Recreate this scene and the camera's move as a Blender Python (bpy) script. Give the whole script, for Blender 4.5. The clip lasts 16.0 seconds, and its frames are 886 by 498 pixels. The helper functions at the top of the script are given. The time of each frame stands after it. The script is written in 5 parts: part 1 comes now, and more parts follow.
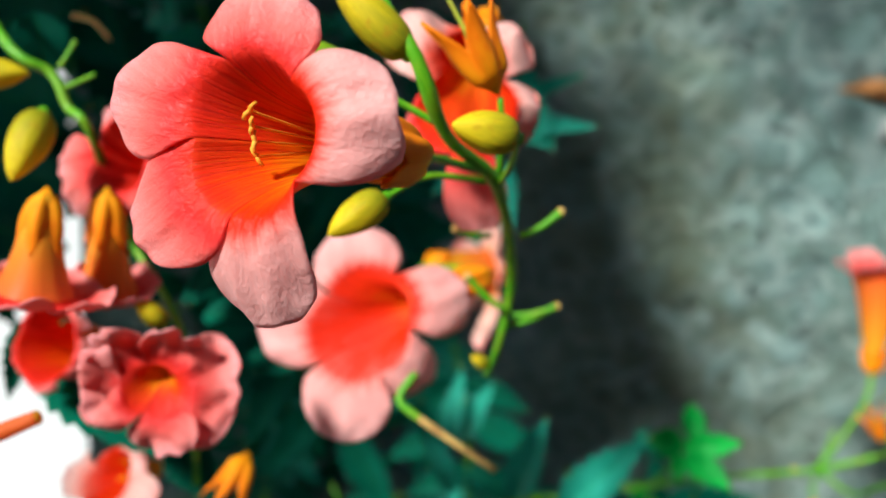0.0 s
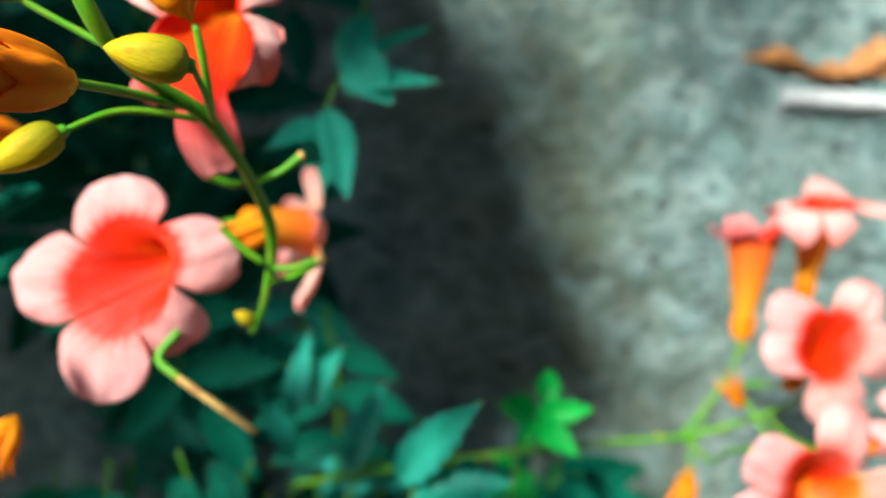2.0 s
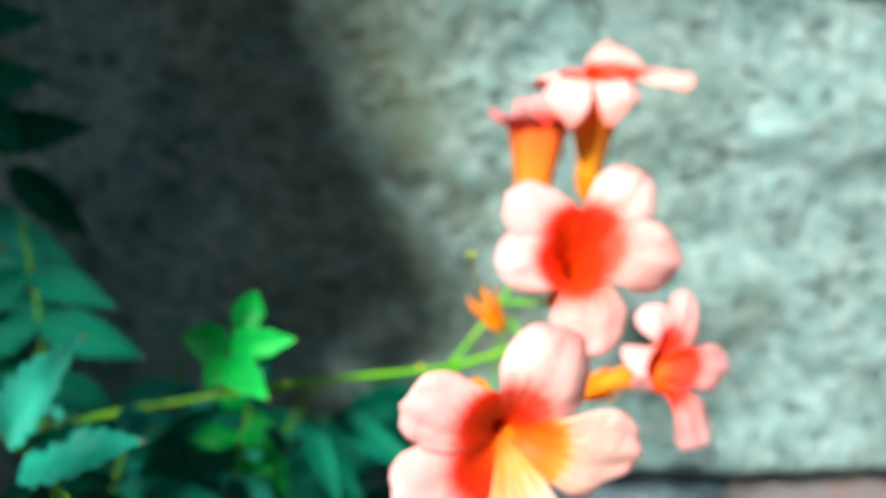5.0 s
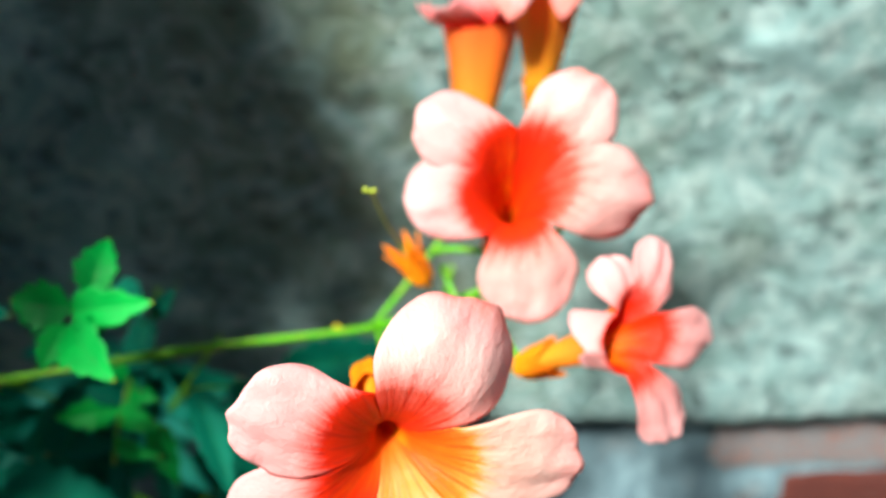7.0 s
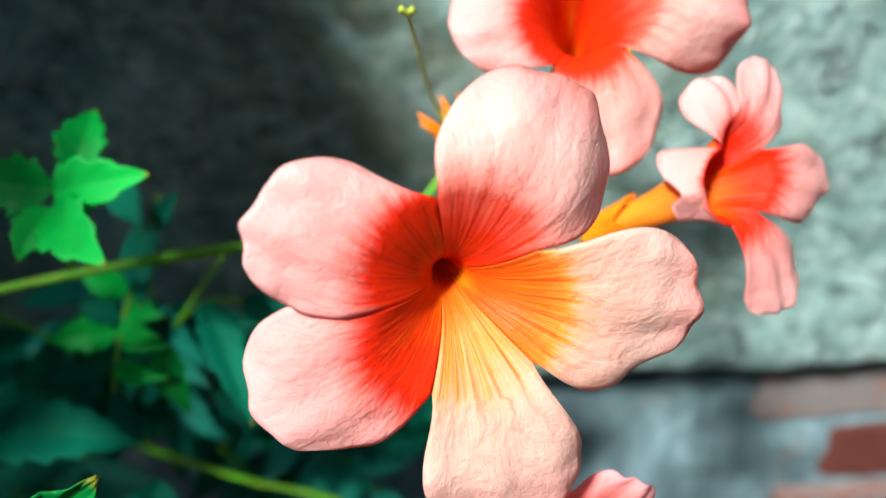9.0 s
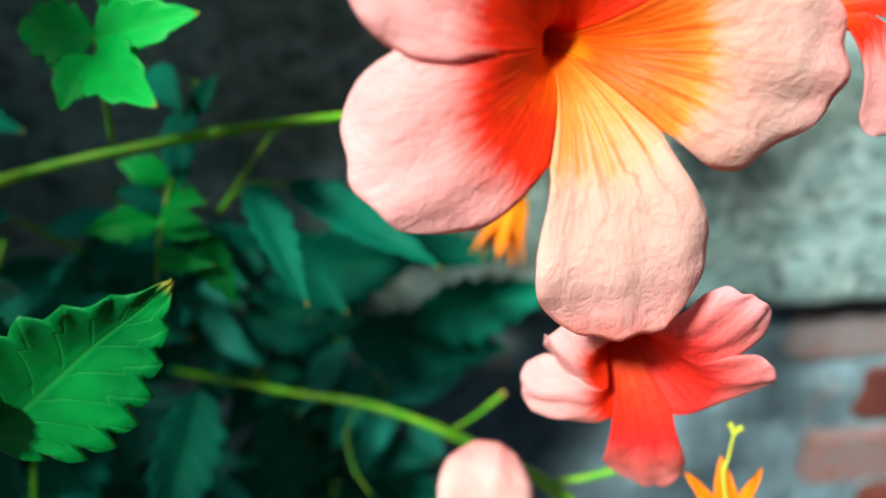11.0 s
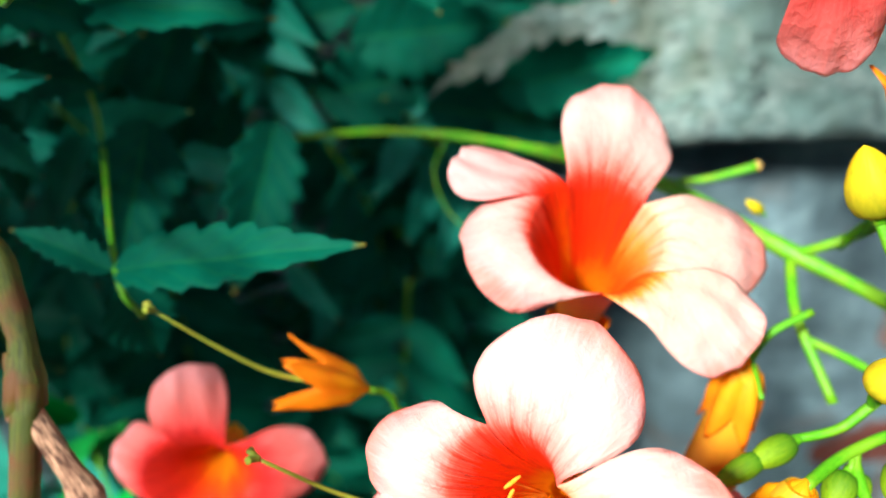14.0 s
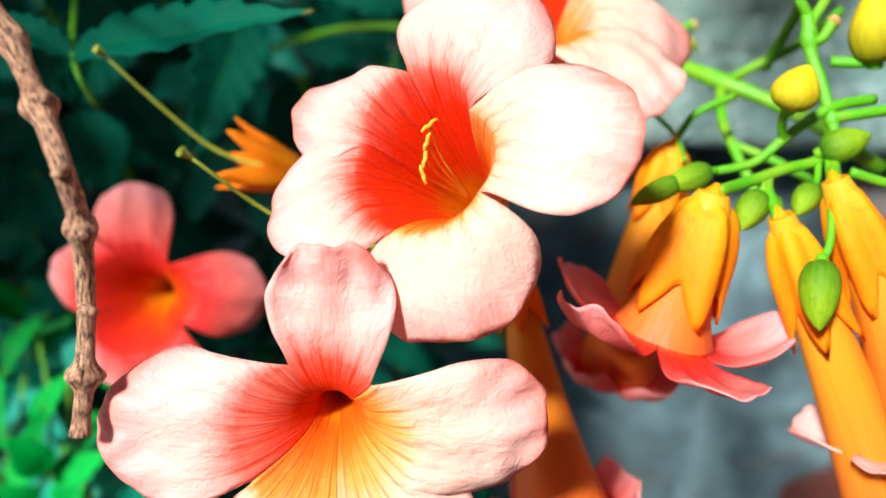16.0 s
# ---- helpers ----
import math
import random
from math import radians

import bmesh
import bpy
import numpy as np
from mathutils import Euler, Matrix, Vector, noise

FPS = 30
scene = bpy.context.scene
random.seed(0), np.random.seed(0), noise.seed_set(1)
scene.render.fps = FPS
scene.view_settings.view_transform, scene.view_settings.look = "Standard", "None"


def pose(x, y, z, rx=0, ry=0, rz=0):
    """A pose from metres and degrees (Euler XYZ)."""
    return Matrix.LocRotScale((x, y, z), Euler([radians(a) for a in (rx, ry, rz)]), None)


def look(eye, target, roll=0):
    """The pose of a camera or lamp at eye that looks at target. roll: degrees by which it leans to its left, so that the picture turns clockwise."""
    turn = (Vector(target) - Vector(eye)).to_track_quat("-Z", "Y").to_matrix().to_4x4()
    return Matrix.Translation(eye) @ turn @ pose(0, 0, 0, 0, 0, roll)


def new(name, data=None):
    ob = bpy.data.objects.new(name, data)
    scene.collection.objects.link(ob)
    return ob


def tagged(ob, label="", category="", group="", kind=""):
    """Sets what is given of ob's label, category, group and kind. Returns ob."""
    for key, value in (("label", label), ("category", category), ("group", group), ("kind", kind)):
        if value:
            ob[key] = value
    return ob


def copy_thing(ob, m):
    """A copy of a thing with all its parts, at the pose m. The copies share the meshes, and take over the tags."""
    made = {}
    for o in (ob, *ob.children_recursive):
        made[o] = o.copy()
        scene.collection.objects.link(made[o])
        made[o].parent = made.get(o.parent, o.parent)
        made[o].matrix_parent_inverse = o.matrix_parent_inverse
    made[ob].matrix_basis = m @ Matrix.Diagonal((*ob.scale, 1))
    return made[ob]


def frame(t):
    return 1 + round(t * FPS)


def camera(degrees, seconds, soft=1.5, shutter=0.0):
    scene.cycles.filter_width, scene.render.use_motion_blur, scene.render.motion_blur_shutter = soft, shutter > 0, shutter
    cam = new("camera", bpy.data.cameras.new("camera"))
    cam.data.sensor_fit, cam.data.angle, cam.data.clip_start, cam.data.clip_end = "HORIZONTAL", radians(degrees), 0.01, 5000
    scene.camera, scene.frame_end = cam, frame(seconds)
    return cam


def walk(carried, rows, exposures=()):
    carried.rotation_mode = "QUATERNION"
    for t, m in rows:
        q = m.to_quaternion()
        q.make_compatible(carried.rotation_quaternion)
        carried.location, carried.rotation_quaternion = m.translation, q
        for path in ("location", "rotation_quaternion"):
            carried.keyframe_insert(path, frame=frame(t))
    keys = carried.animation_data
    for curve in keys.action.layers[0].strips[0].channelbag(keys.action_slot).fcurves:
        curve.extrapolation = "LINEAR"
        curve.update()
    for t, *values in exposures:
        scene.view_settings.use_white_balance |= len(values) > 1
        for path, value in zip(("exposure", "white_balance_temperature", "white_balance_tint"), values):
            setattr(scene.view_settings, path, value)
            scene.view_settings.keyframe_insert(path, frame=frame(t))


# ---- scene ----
cam = camera(60.1, 16.0)
EXPOSURES = [(0, 0.5, 6400, 4), (1, 0.63, 6400, 4), (2, 0.86, 6400, 4), (3.5, 1.12, 6400, 4), (5, 1.17, 6400, 4), (7.5, 1.02, 6400, 4), (10.5, 0.8, 6400, 4), (11.5, 0.86, 6400, 4), (12.5, 0.96, 6400, 4), (14.5, 1.11, 6400, 4), (15.3, 0.98, 6400, 4), (16, 0.9, 6400, 4)]
PATH = [
    (0, (0.022, -0.005, 1.5103), (0.0232, 0.5815, 1.3835), 3.02),
    (0.5, (0.03, -0.0071, 1.5097), (0.0375, 0.5788, 1.3806), 3.55),
    (1, (0.046, -0.0062, 1.5095), (0.0577, 0.5793, 1.3789), 3.54),
    (1.5, (0.064, -0.0007, 1.5063), (0.0829, 0.584, 1.3728), 3.49),
    (2, (0.085, 0.0059, 1.5039), (0.1105, 0.5879, 1.3599), 4.02),
    (2.5, (0.104, 0.0138, 1.5022), (0.1328, 0.5932, 1.3493), 4.09),
    (3, (0.123, 0.0249, 1.5019), (0.1536, 0.6022, 1.3411), 3.63),
    (3.5, (0.146, 0.0423, 1.4971), (0.1844, 0.6165, 1.3273), 3.8),
    (4, (0.17, 0.059, 1.4936), (0.2177, 0.6284, 1.3106), 4.0),
    (4.5, (0.19, 0.0737, 1.4813), (0.2494, 0.6408, 1.2945), 4.35),
    (5, (0.212, 0.0839, 1.476), (0.2681, 0.6465, 1.2755), 3.69),
    (5.2, (0.219, 0.0889, 1.4709), (0.2748, 0.6519, 1.2712), 3.39),
    (7.5, (0.25, 0.1598, 1.4436), (0.3112, 0.6979, 1.1854), 3.18),
    (8.2, (0.245, 0.1643, 1.417), (0.3029, 0.7076, 1.169), 1.59),
    (10.3, (0.238, 0.1805, 1.3921), (0.2836, 0.7081, 1.11), 1.47),
    (10.5, (0.236, 0.1759, 1.3849), (0.2786, 0.7058, 1.1067), 0.79),
    (11, (0.225, 0.1704, 1.3687), (0.2724, 0.7032, 1.0968), 0.19),
    (11.5, (0.218, 0.1713, 1.3583), (0.2615, 0.6973, 1.0729), -0.38),
    (12, (0.216, 0.1792, 1.3474), (0.2484, 0.6918, 1.0372), -1.5),
    (12.5, (0.211, 0.1752, 1.3288), (0.2386, 0.6928, 1.0265), -2.23),
    (13, (0.207, 0.1759, 1.3174), (0.2304, 0.6851, 1.0009), -2.12),
    (13.5, (0.202, 0.168, 1.2997), (0.2269, 0.6775, 0.9837), -0.78),
    (14, (0.205, 0.1576, 1.2845), (0.2164, 0.6702, 0.9728), -1.32),
    (14.5, (0.207, 0.1478, 1.2672), (0.2235, 0.668, 0.9686), -0.7),
    (15, (0.212, 0.14, 1.2494), (0.2363, 0.6681, 0.9658), 0.07),
    (15.5, (0.216, 0.1272, 1.2327), (0.2427, 0.6646, 0.9673), 1.21),
    (16, (0.215, 0.1145, 1.216), (0.2408, 0.663, 0.9743), 1.87),
]
walk(cam, [(t, look(eye, target, roll)) for t, eye, target, roll in PATH], EXPOSURES)
cam.data.dof.use_dof = True
cam.data.dof.focus_distance = 0.135
cam.data.dof.aperture_fstop = 9.0


# ---- light ----
world = bpy.data.worlds.new("sky")
scene.world = world
world.use_nodes = True
wn = world.node_tree.nodes
sky = wn.new("ShaderNodeTexSky")
sky.sky_type, sky.sun_disc = "NISHITA", False
SUN_FROM = Vector((-0.55, -0.75, 0.8)).normalized()
sky.sun_elevation = math.asin(SUN_FROM.z)
sky.sun_rotation = math.atan2(SUN_FROM.x, SUN_FROM.y)
wn["Background"].inputs[1].default_value = 0.05
world.node_tree.links.new(sky.outputs[0], wn["Background"].inputs[0])
sun_data = bpy.data.lights.new("sun", "SUN")
sun_data.energy, sun_data.angle, sun_data.color = 5.0, radians(7), (1.0, 0.98, 0.95)
sun = new("sun", sun_data)
sun.matrix_world = look(SUN_FROM * 5, (0, 0, 0))


# ---- materials ----
class Mat:
    """A small builder for node materials."""

    def __init__(self, name, rough=0.6, metal=0.0):
        self.m = bpy.data.materials.new(name)
        self.m.use_nodes = True
        self.t = self.m.node_tree
        self.b = self.t.nodes["Principled BSDF"]
        self.b.inputs["Roughness"].default_value = rough
        self.b.inputs["Metallic"].default_value = metal
        self.b.inputs["Specular IOR Level"].default_value = 0.35

    def node(self, kind, **sets):
        n = self.t.nodes.new("ShaderNode" + kind)
        for k, v in sets.items():
            n.inputs[k].default_value = v
        return n

    def link(self, a, b):
        self.t.links.new(a, b)

    def coords(self, scale=(1, 1, 1), uv=False):
        c = self.t.nodes.new("ShaderNodeTexCoord")
        m = self.node("Mapping", Scale=scale)
        self.link(c.outputs["UV" if uv else "Object"], m.inputs[0])
        return m.outputs[0]

    def noise(self, vec, scale, detail=4.0, rough=0.55, distort=0.0):
        n = self.node("TexNoise", Scale=scale, Detail=detail, Roughness=rough, Distortion=distort)
        self.link(vec, n.inputs["Vector"])
        return n.outputs["Fac"]

    def ramp(self, fac, stops, ease="LINEAR"):
        r = self.t.nodes.new("ShaderNodeValToRGB")
        r.color_ramp.interpolation = ease
        e = r.color_ramp.elements
        while len(e) < len(stops):
            e.new(0.5)
        for k, (p, c) in zip(e, stops):
            k.position, k.color = p, (*c, 1) if len(c) == 3 else c
        self.link(fac, r.inputs[0])
        return r.outputs[0]

    def math(self, op, a, b=0.0, c=0.0):
        n = self.t.nodes.new("ShaderNodeMath")
        n.operation = op
        for i, v in enumerate((a, b, c)):
            if isinstance(v, (int, float)):
                n.inputs[i].default_value = v
            else:
                self.link(v, n.inputs[i])
        return n.outputs[0]

    def mix(self, fac, a, b, mode="MIX"):
        n = self.t.nodes.new("ShaderNodeMix")
        n.data_type, n.blend_type = "RGBA", mode
        for i, v in ((0, fac), (6, a), (7, b)):
            if isinstance(v, (int, float)):
                n.inputs[i].default_value = v
            elif isinstance(v, tuple):
                n.inputs[i].default_value = (*v, 1)
            else:
                self.link(v, n.inputs[i])
        return n.outputs[2]

    def bump(self, height, strength=0.3, dist=0.001):
        n = self.node("Bump", Strength=strength, Distance=dist)
        self.link(height, n.inputs["Height"])
        self.link(n.outputs[0], self.b.inputs["Normal"])
        return n.outputs[0]

    def uv(self):
        c = self.t.nodes.new("ShaderNodeTexCoord")
        s = self.t.nodes.new("ShaderNodeSeparateXYZ")
        self.link(c.outputs["UV"], s.inputs[0])
        return s.outputs[0], s.outputs[1]

    def random(self):
        return self.t.nodes.new("ShaderNodeObjectInfo").outputs["Random"]

    def color(self, c):
        self.link(c, self.b.inputs["Base Color"])

    def thin(self, color, share, normal=None):
        """Lets light through a thin leaf or petal."""
        tr = self.node("BsdfTranslucent")
        self.link(color, tr.inputs[0])
        if normal:
            self.link(normal, tr.inputs["Normal"])
        mx = self.node("MixShader")
        mx.inputs[0].default_value = share
        self.link(self.b.outputs[0], mx.inputs[1])
        self.link(tr.outputs[0], mx.inputs[2])
        self.link(mx.outputs[0], self.t.nodes["Material Output"].inputs[0])


def petal_material(name, stops, vein):
    """Petal: red towards the throat, paler to the rim, with fine branching veins and crinkles."""
    k = Mat(name, 0.42)
    u, v = k.uv()
    fine = k.noise(k.coords((11, 0.8, 1), True), 3.4, 4, 0.65, 0.4)
    big = k.noise(k.coords(), 85, 3)
    vv = k.math("ADD", v, k.math("MULTIPLY_ADD", fine, 0.22, -0.11))
    vv = k.math("ADD", vv, k.math("MULTIPLY_ADD", big, 0.12, -0.06))
    vv = k.math("ADD", vv, k.math("MULTIPLY_ADD", k.random(), 0.12, -0.06))
    col = k.ramp(vv, stops)
    warp = k.math("MULTIPLY_ADD", k.noise(k.coords((1.5, 2.2, 1), True), 2.6, 4), 0.34, -0.17)
    lines = k.math("SINE", k.math("MULTIPLY", k.math("ADD", u, warp), 46.0))
    broken = k.ramp(k.noise(k.coords((3, 0.7, 1), True), 2.3, 2), [(0.3, (0, 0, 0)), (0.8, (1, 1, 1))])
    thin = k.math("MULTIPLY", k.math("POWER", k.math("MULTIPLY_ADD", lines, 0.5, 0.5), 9.0), k.math("MULTIPLY_ADD", broken, 0.8, 0.2))
    fade = k.ramp(v, [(0.0, (0.8, 0.8, 0.8)), (0.1, (1, 1, 1)), (0.34, (1, 1, 1)), (0.44, (0.55, 0.55, 0.55)), (0.58, (0.16, 0.16, 0.16)), (0.85, (0, 0, 0))])
    col = k.mix(k.math("MULTIPLY", k.math("MULTIPLY", thin, fade), 0.72), col, vein)
    k.color(col)
    crinkle = k.math("MULTIPLY_ADD", k.noise(k.coords(), 420, 3, 0.6, 0.4), 0.42, k.noise(k.coords((2.6, 1.2, 1), True), 5.5, 5, 0.6, 0.9))
    nrm = k.bump(k.math("ADD", crinkle, k.math("MULTIPLY", thin, -0.15)), 0.34, 0.002)
    lobe = k.ramp(v, [(0.26, (0, 0, 0)), (0.46, (1, 1, 1))])
    k.thin(k.mix(lobe, col, k.mix(1.0, col, (1.0, 0.46, 0.31), "MULTIPLY")), 0.4, nrm)
    k.b.inputs["Specular IOR Level"].default_value = 0.26
    return k.m


THROAT = [(0.0, (0.94, 0.36, 0.004)), (0.18, (0.94, 0.28, 0.004))]
RIM_RED = [(0.25, (0.93, 0.13, 0.002)), (0.31, (0.92, 0.035, 0.003)), (0.38, (0.92, 0.03, 0.006))]
# the orange last stops of pale and gold paint in light glowing through curled rims
PETAL_PALE = petal_material("petal_pale_pink", [(0.0, (0.94, 0.36, 0.004)), (0.14, (0.94, 0.22, 0.003)), (0.2, (0.93, 0.06, 0.003)), (0.33, (0.92, 0.035, 0.006)), (0.38, (0.91, 0.13, 0.08)), (0.45, (0.92, 0.34, 0.28)), (0.56, (0.93, 0.53, 0.47)), (0.74, (0.94, 0.63, 0.57)), (0.9, (0.93, 0.5, 0.47)), (1.0, (0.92, 0.34, 0.28))], (0.5, 0.02, 0.015))
PETAL_GOLD = petal_material("petal_pale_gold_base", THROAT + [(0.22, (0.93, 0.11, 0.004)), (0.29, (0.94, 0.18, 0.008)), (0.35, (0.95, 0.38, 0.06)), (0.39, (0.94, 0.52, 0.3)), (0.46, (0.93, 0.58, 0.45)), (0.72, (0.94, 0.67, 0.57)), (0.9, (0.93, 0.52, 0.47)), (1.0, (0.92, 0.34, 0.27))], (0.55, 0.03, 0.015))
PETAL_PINK = petal_material("petal_salmon_pink", THROAT + RIM_RED + [(0.42, (0.91, 0.1, 0.07)), (0.49, (0.91, 0.28, 0.24)), (0.58, (0.92, 0.44, 0.41)), (1.0, (0.93, 0.55, 0.53))], (0.5, 0.015, 0.015))
PETAL_CORAL = petal_material("petal_coral", THROAT + [(0.24, (0.92, 0.1, 0.004)), (0.32, (0.91, 0.035, 0.012)), (0.48, (0.9, 0.045, 0.045)), (0.66, (0.91, 0.17, 0.15)), (0.86, (0.92, 0.31, 0.29)), (1.0, (0.93, 0.42, 0.43))], (0.45, 0.01, 0.015))


def tube_material():
    k = Mat("corolla_tube_orange", 0.5)
    u, v = k.uv()
    streak = k.noise(k.coords((16, 1.2, 1), True), 2.4, 4)
    col = k.ramp(k.math("ADD", v, k.math("MULTIPLY_ADD", streak, 0.3, -0.15)), [(0.0, (0.93, 0.56, 0.03)), (0.3, (0.94, 0.44, 0.025)), (0.65, (0.93, 0.29, 0.025)), (1.0, (0.92, 0.19, 0.035))])
    k.color(col)
    nrm = k.bump(streak, 0.25, 0.0008)
    k.thin(col, 0.45, nrm)
    return k.m


def sheath_material(name, low, high, speck):
    """Calyx or bud: streaked along its length, low colour at the foot."""
    k = Mat(name, 0.6)
    k.b.inputs["Specular IOR Level"].default_value = 0.2
    u, v = k.uv()
    streak = k.noise(k.coords((10, 1.5, 1), True), 2.4, 4)
    spots = k.noise(k.coords(), 420, 2)
    col = k.ramp(k.math("ADD", v, k.math("MULTIPLY_ADD", streak, 0.6, -0.3)), [(0.1, low), (0.75, high)])
    col = k.mix(k.math("MULTIPLY", k.ramp(spots, [(0.55, (0, 0, 0)), (0.72, (1, 1, 1))]), 0.5), col, speck)
    k.color(col)
    nrm = k.bump(streak, 0.3, 0.0008)
    k.thin(col, 0.25, nrm)
    return k.m


TUBE = tube_material()
BUD_SKIN = sheath_material("bud_skin_yellow_green", (0.26, 0.27, 0.008), (0.72, 0.55, 0.012), (0.5, 0.24, 0.01))
BUD_GREEN = sheath_material("bud_skin_green", (0.06, 0.19, 0.006), (0.24, 0.4, 0.01), (0.1, 0.2, 0.008))
CALYX_SKIN = sheath_material("calyx_skin_orange", (0.93, 0.38, 0.005), (0.95, 0.25, 0.004), (0.92, 0.2, 0.004))


def leaf_material(name, dark, light, gloss):
    k = Mat(name, gloss)
    k.b.inputs["Specular IOR Level"].default_value = 0.35 - 0.45 * gloss
    u, v = k.uv()
    side = k.math("ABSOLUTE", k.math("SUBTRACT", u, 0.5))
    ribs = k.math("SINE", k.math("MULTIPLY", k.math("SUBTRACT", v, k.math("MULTIPLY", side, 0.55)), 6.28318 * 7))
    ribs = k.math("POWER", k.math("MULTIPLY_ADD", ribs, 0.5, 0.5), 30.0)
    mid = k.ramp(side, [(0.0, (1, 1, 1)), (0.035, (0, 0, 0))])
    vein = k.math("MAXIMUM", mid, k.math("MULTIPLY", ribs, 0.6))
    tone = k.noise(k.coords(), 60, 4)
    tone = k.math("ADD", tone, k.math("MULTIPLY_ADD", k.random(), 0.5, -0.25))
    col = k.ramp(tone, [(0.25, dark), (0.75, light)])
    col = k.mix(k.math("MULTIPLY", vein, 0.35), col, (0.04, 0.34, 0.06))
    tip = k.ramp(v, [(0.95, (0, 0, 0)), (1.0, (1, 1, 1))])
    col = k.mix(k.math("MULTIPLY", tip, 0.8), col, (0.4, 0.3, 0.02))
    k.color(col)
    cells = k.noise(k.coords(), 480, 3)
    nrm = k.bump(k.math("ADD", k.math("MULTIPLY", vein, -0.7), k.math("MULTIPLY", cells, 0.5)), 0.22, 0.001)
    k.thin(k.mix(1.0, col, (0.7, 1.0, 0.35), "MULTIPLY"), 0.4, nrm)
    return k.m


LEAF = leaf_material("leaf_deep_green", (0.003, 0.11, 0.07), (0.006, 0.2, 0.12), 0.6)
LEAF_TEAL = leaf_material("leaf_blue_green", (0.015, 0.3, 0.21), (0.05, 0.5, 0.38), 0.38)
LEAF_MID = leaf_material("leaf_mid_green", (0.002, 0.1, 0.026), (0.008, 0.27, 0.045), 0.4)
# bright green for young leaves, and for older ones coloured as if sunlit
LEAF_YOUNG_LIT = leaf_material("leaf_young_and_sunlit_green", (0.003, 0.28, 0.04), (0.015, 0.5, 0.07), 0.42)


def stem_material(name, a, b, fleck, rough, grain, relief, spots=0.85):
    k = Mat(name, rough)
    long_grain = k.noise(k.coords((14, 1.0, 1), True), grain, 5, 0.65)
    blot = k.noise(k.coords(), 130, 3)
    col = k.ramp(long_grain, [(0.38, a), (0.62, b)])
    col = k.mix(k.ramp(blot, [(0.46, (0, 0, 0)), (0.62, (spots, spots, spots))]), col, fleck)
    k.color(col)
    k.bump(long_grain, relief, 0.0008)
    return k.m


STEM = stem_material("stem_green", (0.045, 0.23, 0.003), (0.12, 0.42, 0.007), (0.16, 0.33, 0.01), 0.45, 3.0, 0.25)
STUB = stem_material("stem_scar_tan", (0.45, 0.26, 0.06), (0.6, 0.42, 0.14), (0.3, 0.14, 0.04), 0.7, 4.0, 0.3)
BARK = stem_material("bark_brown", (0.045, 0.014, 0.008), (0.7, 0.38, 0.23), (0.16, 0.05, 0.025), 0.75, 1.6, 1.0, 0.45)
BARK_GREEN = stem_material("bark_green_brown", (0.035, 0.05, 0.005), (0.1, 0.12, 0.01), (0.13, 0.04, 0.01), 0.6, 2.5, 0.5)
POLLEN = stem_material("anther_yellow", (0.7, 0.26, 0.01), (0.8, 0.36, 0.02), (0.75, 0.4, 0.04), 0.6, 5.0, 0.3)
STYLE = stem_material("style_pale_green", (0.3, 0.42, 0.03), (0.45, 0.5, 0.06), (0.4, 0.4, 0.04), 0.5, 3.0, 0.1)


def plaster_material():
    """Weathered cement plaster: blotches, a slanting olive band, trowel ridges and pitting."""
    k = Mat("cement_plaster", 0.85)
    p = k.coords()
    big = k.noise(p, 4.5, 5, 0.6, 0.4)
    mid = k.noise(p, 21, 6, 0.68, 0.6)
    ridge = k.noise(k.coords((1, 1, 1.15)), 22, 6, 0.66, 0.7)
    fine = k.noise(p, 170, 4, 0.7)
    col = k.ramp(k.math("ADD", k.math("MULTIPLY", big, 0.4), k.math("MULTIPLY", mid, 0.6)), [(0.32, (0.08, 0.13, 0.115)), (0.48, (0.14, 0.228, 0.212)), (0.66, (0.285, 0.43, 0.415))])
    crest = k.ramp(ridge, [(0.46, (0, 0, 0)), (0.5, (1, 1, 1)), (0.54, (0, 0, 0))])
    col = k.mix(k.math("MULTIPLY", crest, 0.6), col, (0.42, 0.5, 0.47))
    pits = k.ramp(k.noise(k.coords((1, 1, 1.9)), 58, 3, 0.5, 0.5), [(0.58, (0, 0, 0)), (0.68, (1, 1, 1))])
    col = k.mix(k.math("MULTIPLY", pits, 0.8), col, (0.06, 0.09, 0.09))
    ochre = k.ramp(k.noise(p, 7, 4), [(0.52, (0, 0, 0)), (0.72, (1, 1, 1))])
    col = k.mix(k.math("MULTIPLY", ochre, 0.4), col, (0.13, 0.15, 0.085))
    # a darker olive band slants down the wall beside the vine
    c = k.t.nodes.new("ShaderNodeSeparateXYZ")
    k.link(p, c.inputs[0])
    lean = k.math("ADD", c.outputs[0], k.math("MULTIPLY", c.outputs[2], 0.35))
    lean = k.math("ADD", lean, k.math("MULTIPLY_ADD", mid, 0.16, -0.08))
    olive_band = k.ramp(lean, [(0.5, (0, 0, 0)), (0.62, (1, 1, 1)), (0.72, (1, 1, 1)), (0.82, (0, 0, 0))])
    col = k.mix(k.math("MULTIPLY", k.math("MULTIPLY", olive_band, k.ramp(mid, [(0.35, (1, 1, 1)), (0.62, (0.15, 0.15, 0.15))])), 0.6), col, (0.125, 0.135, 0.06))
    k.color(col)
    relief = k.math("MULTIPLY_ADD", ridge, 0.8, k.math("MULTIPLY", mid, 0.8))
    relief = k.math("ADD", relief, k.math("MULTIPLY_ADD", fine, 0.25, k.math("MULTIPLY", pits, -0.5)))
    k.bump(relief, 0.9, 0.012)
    return k.m


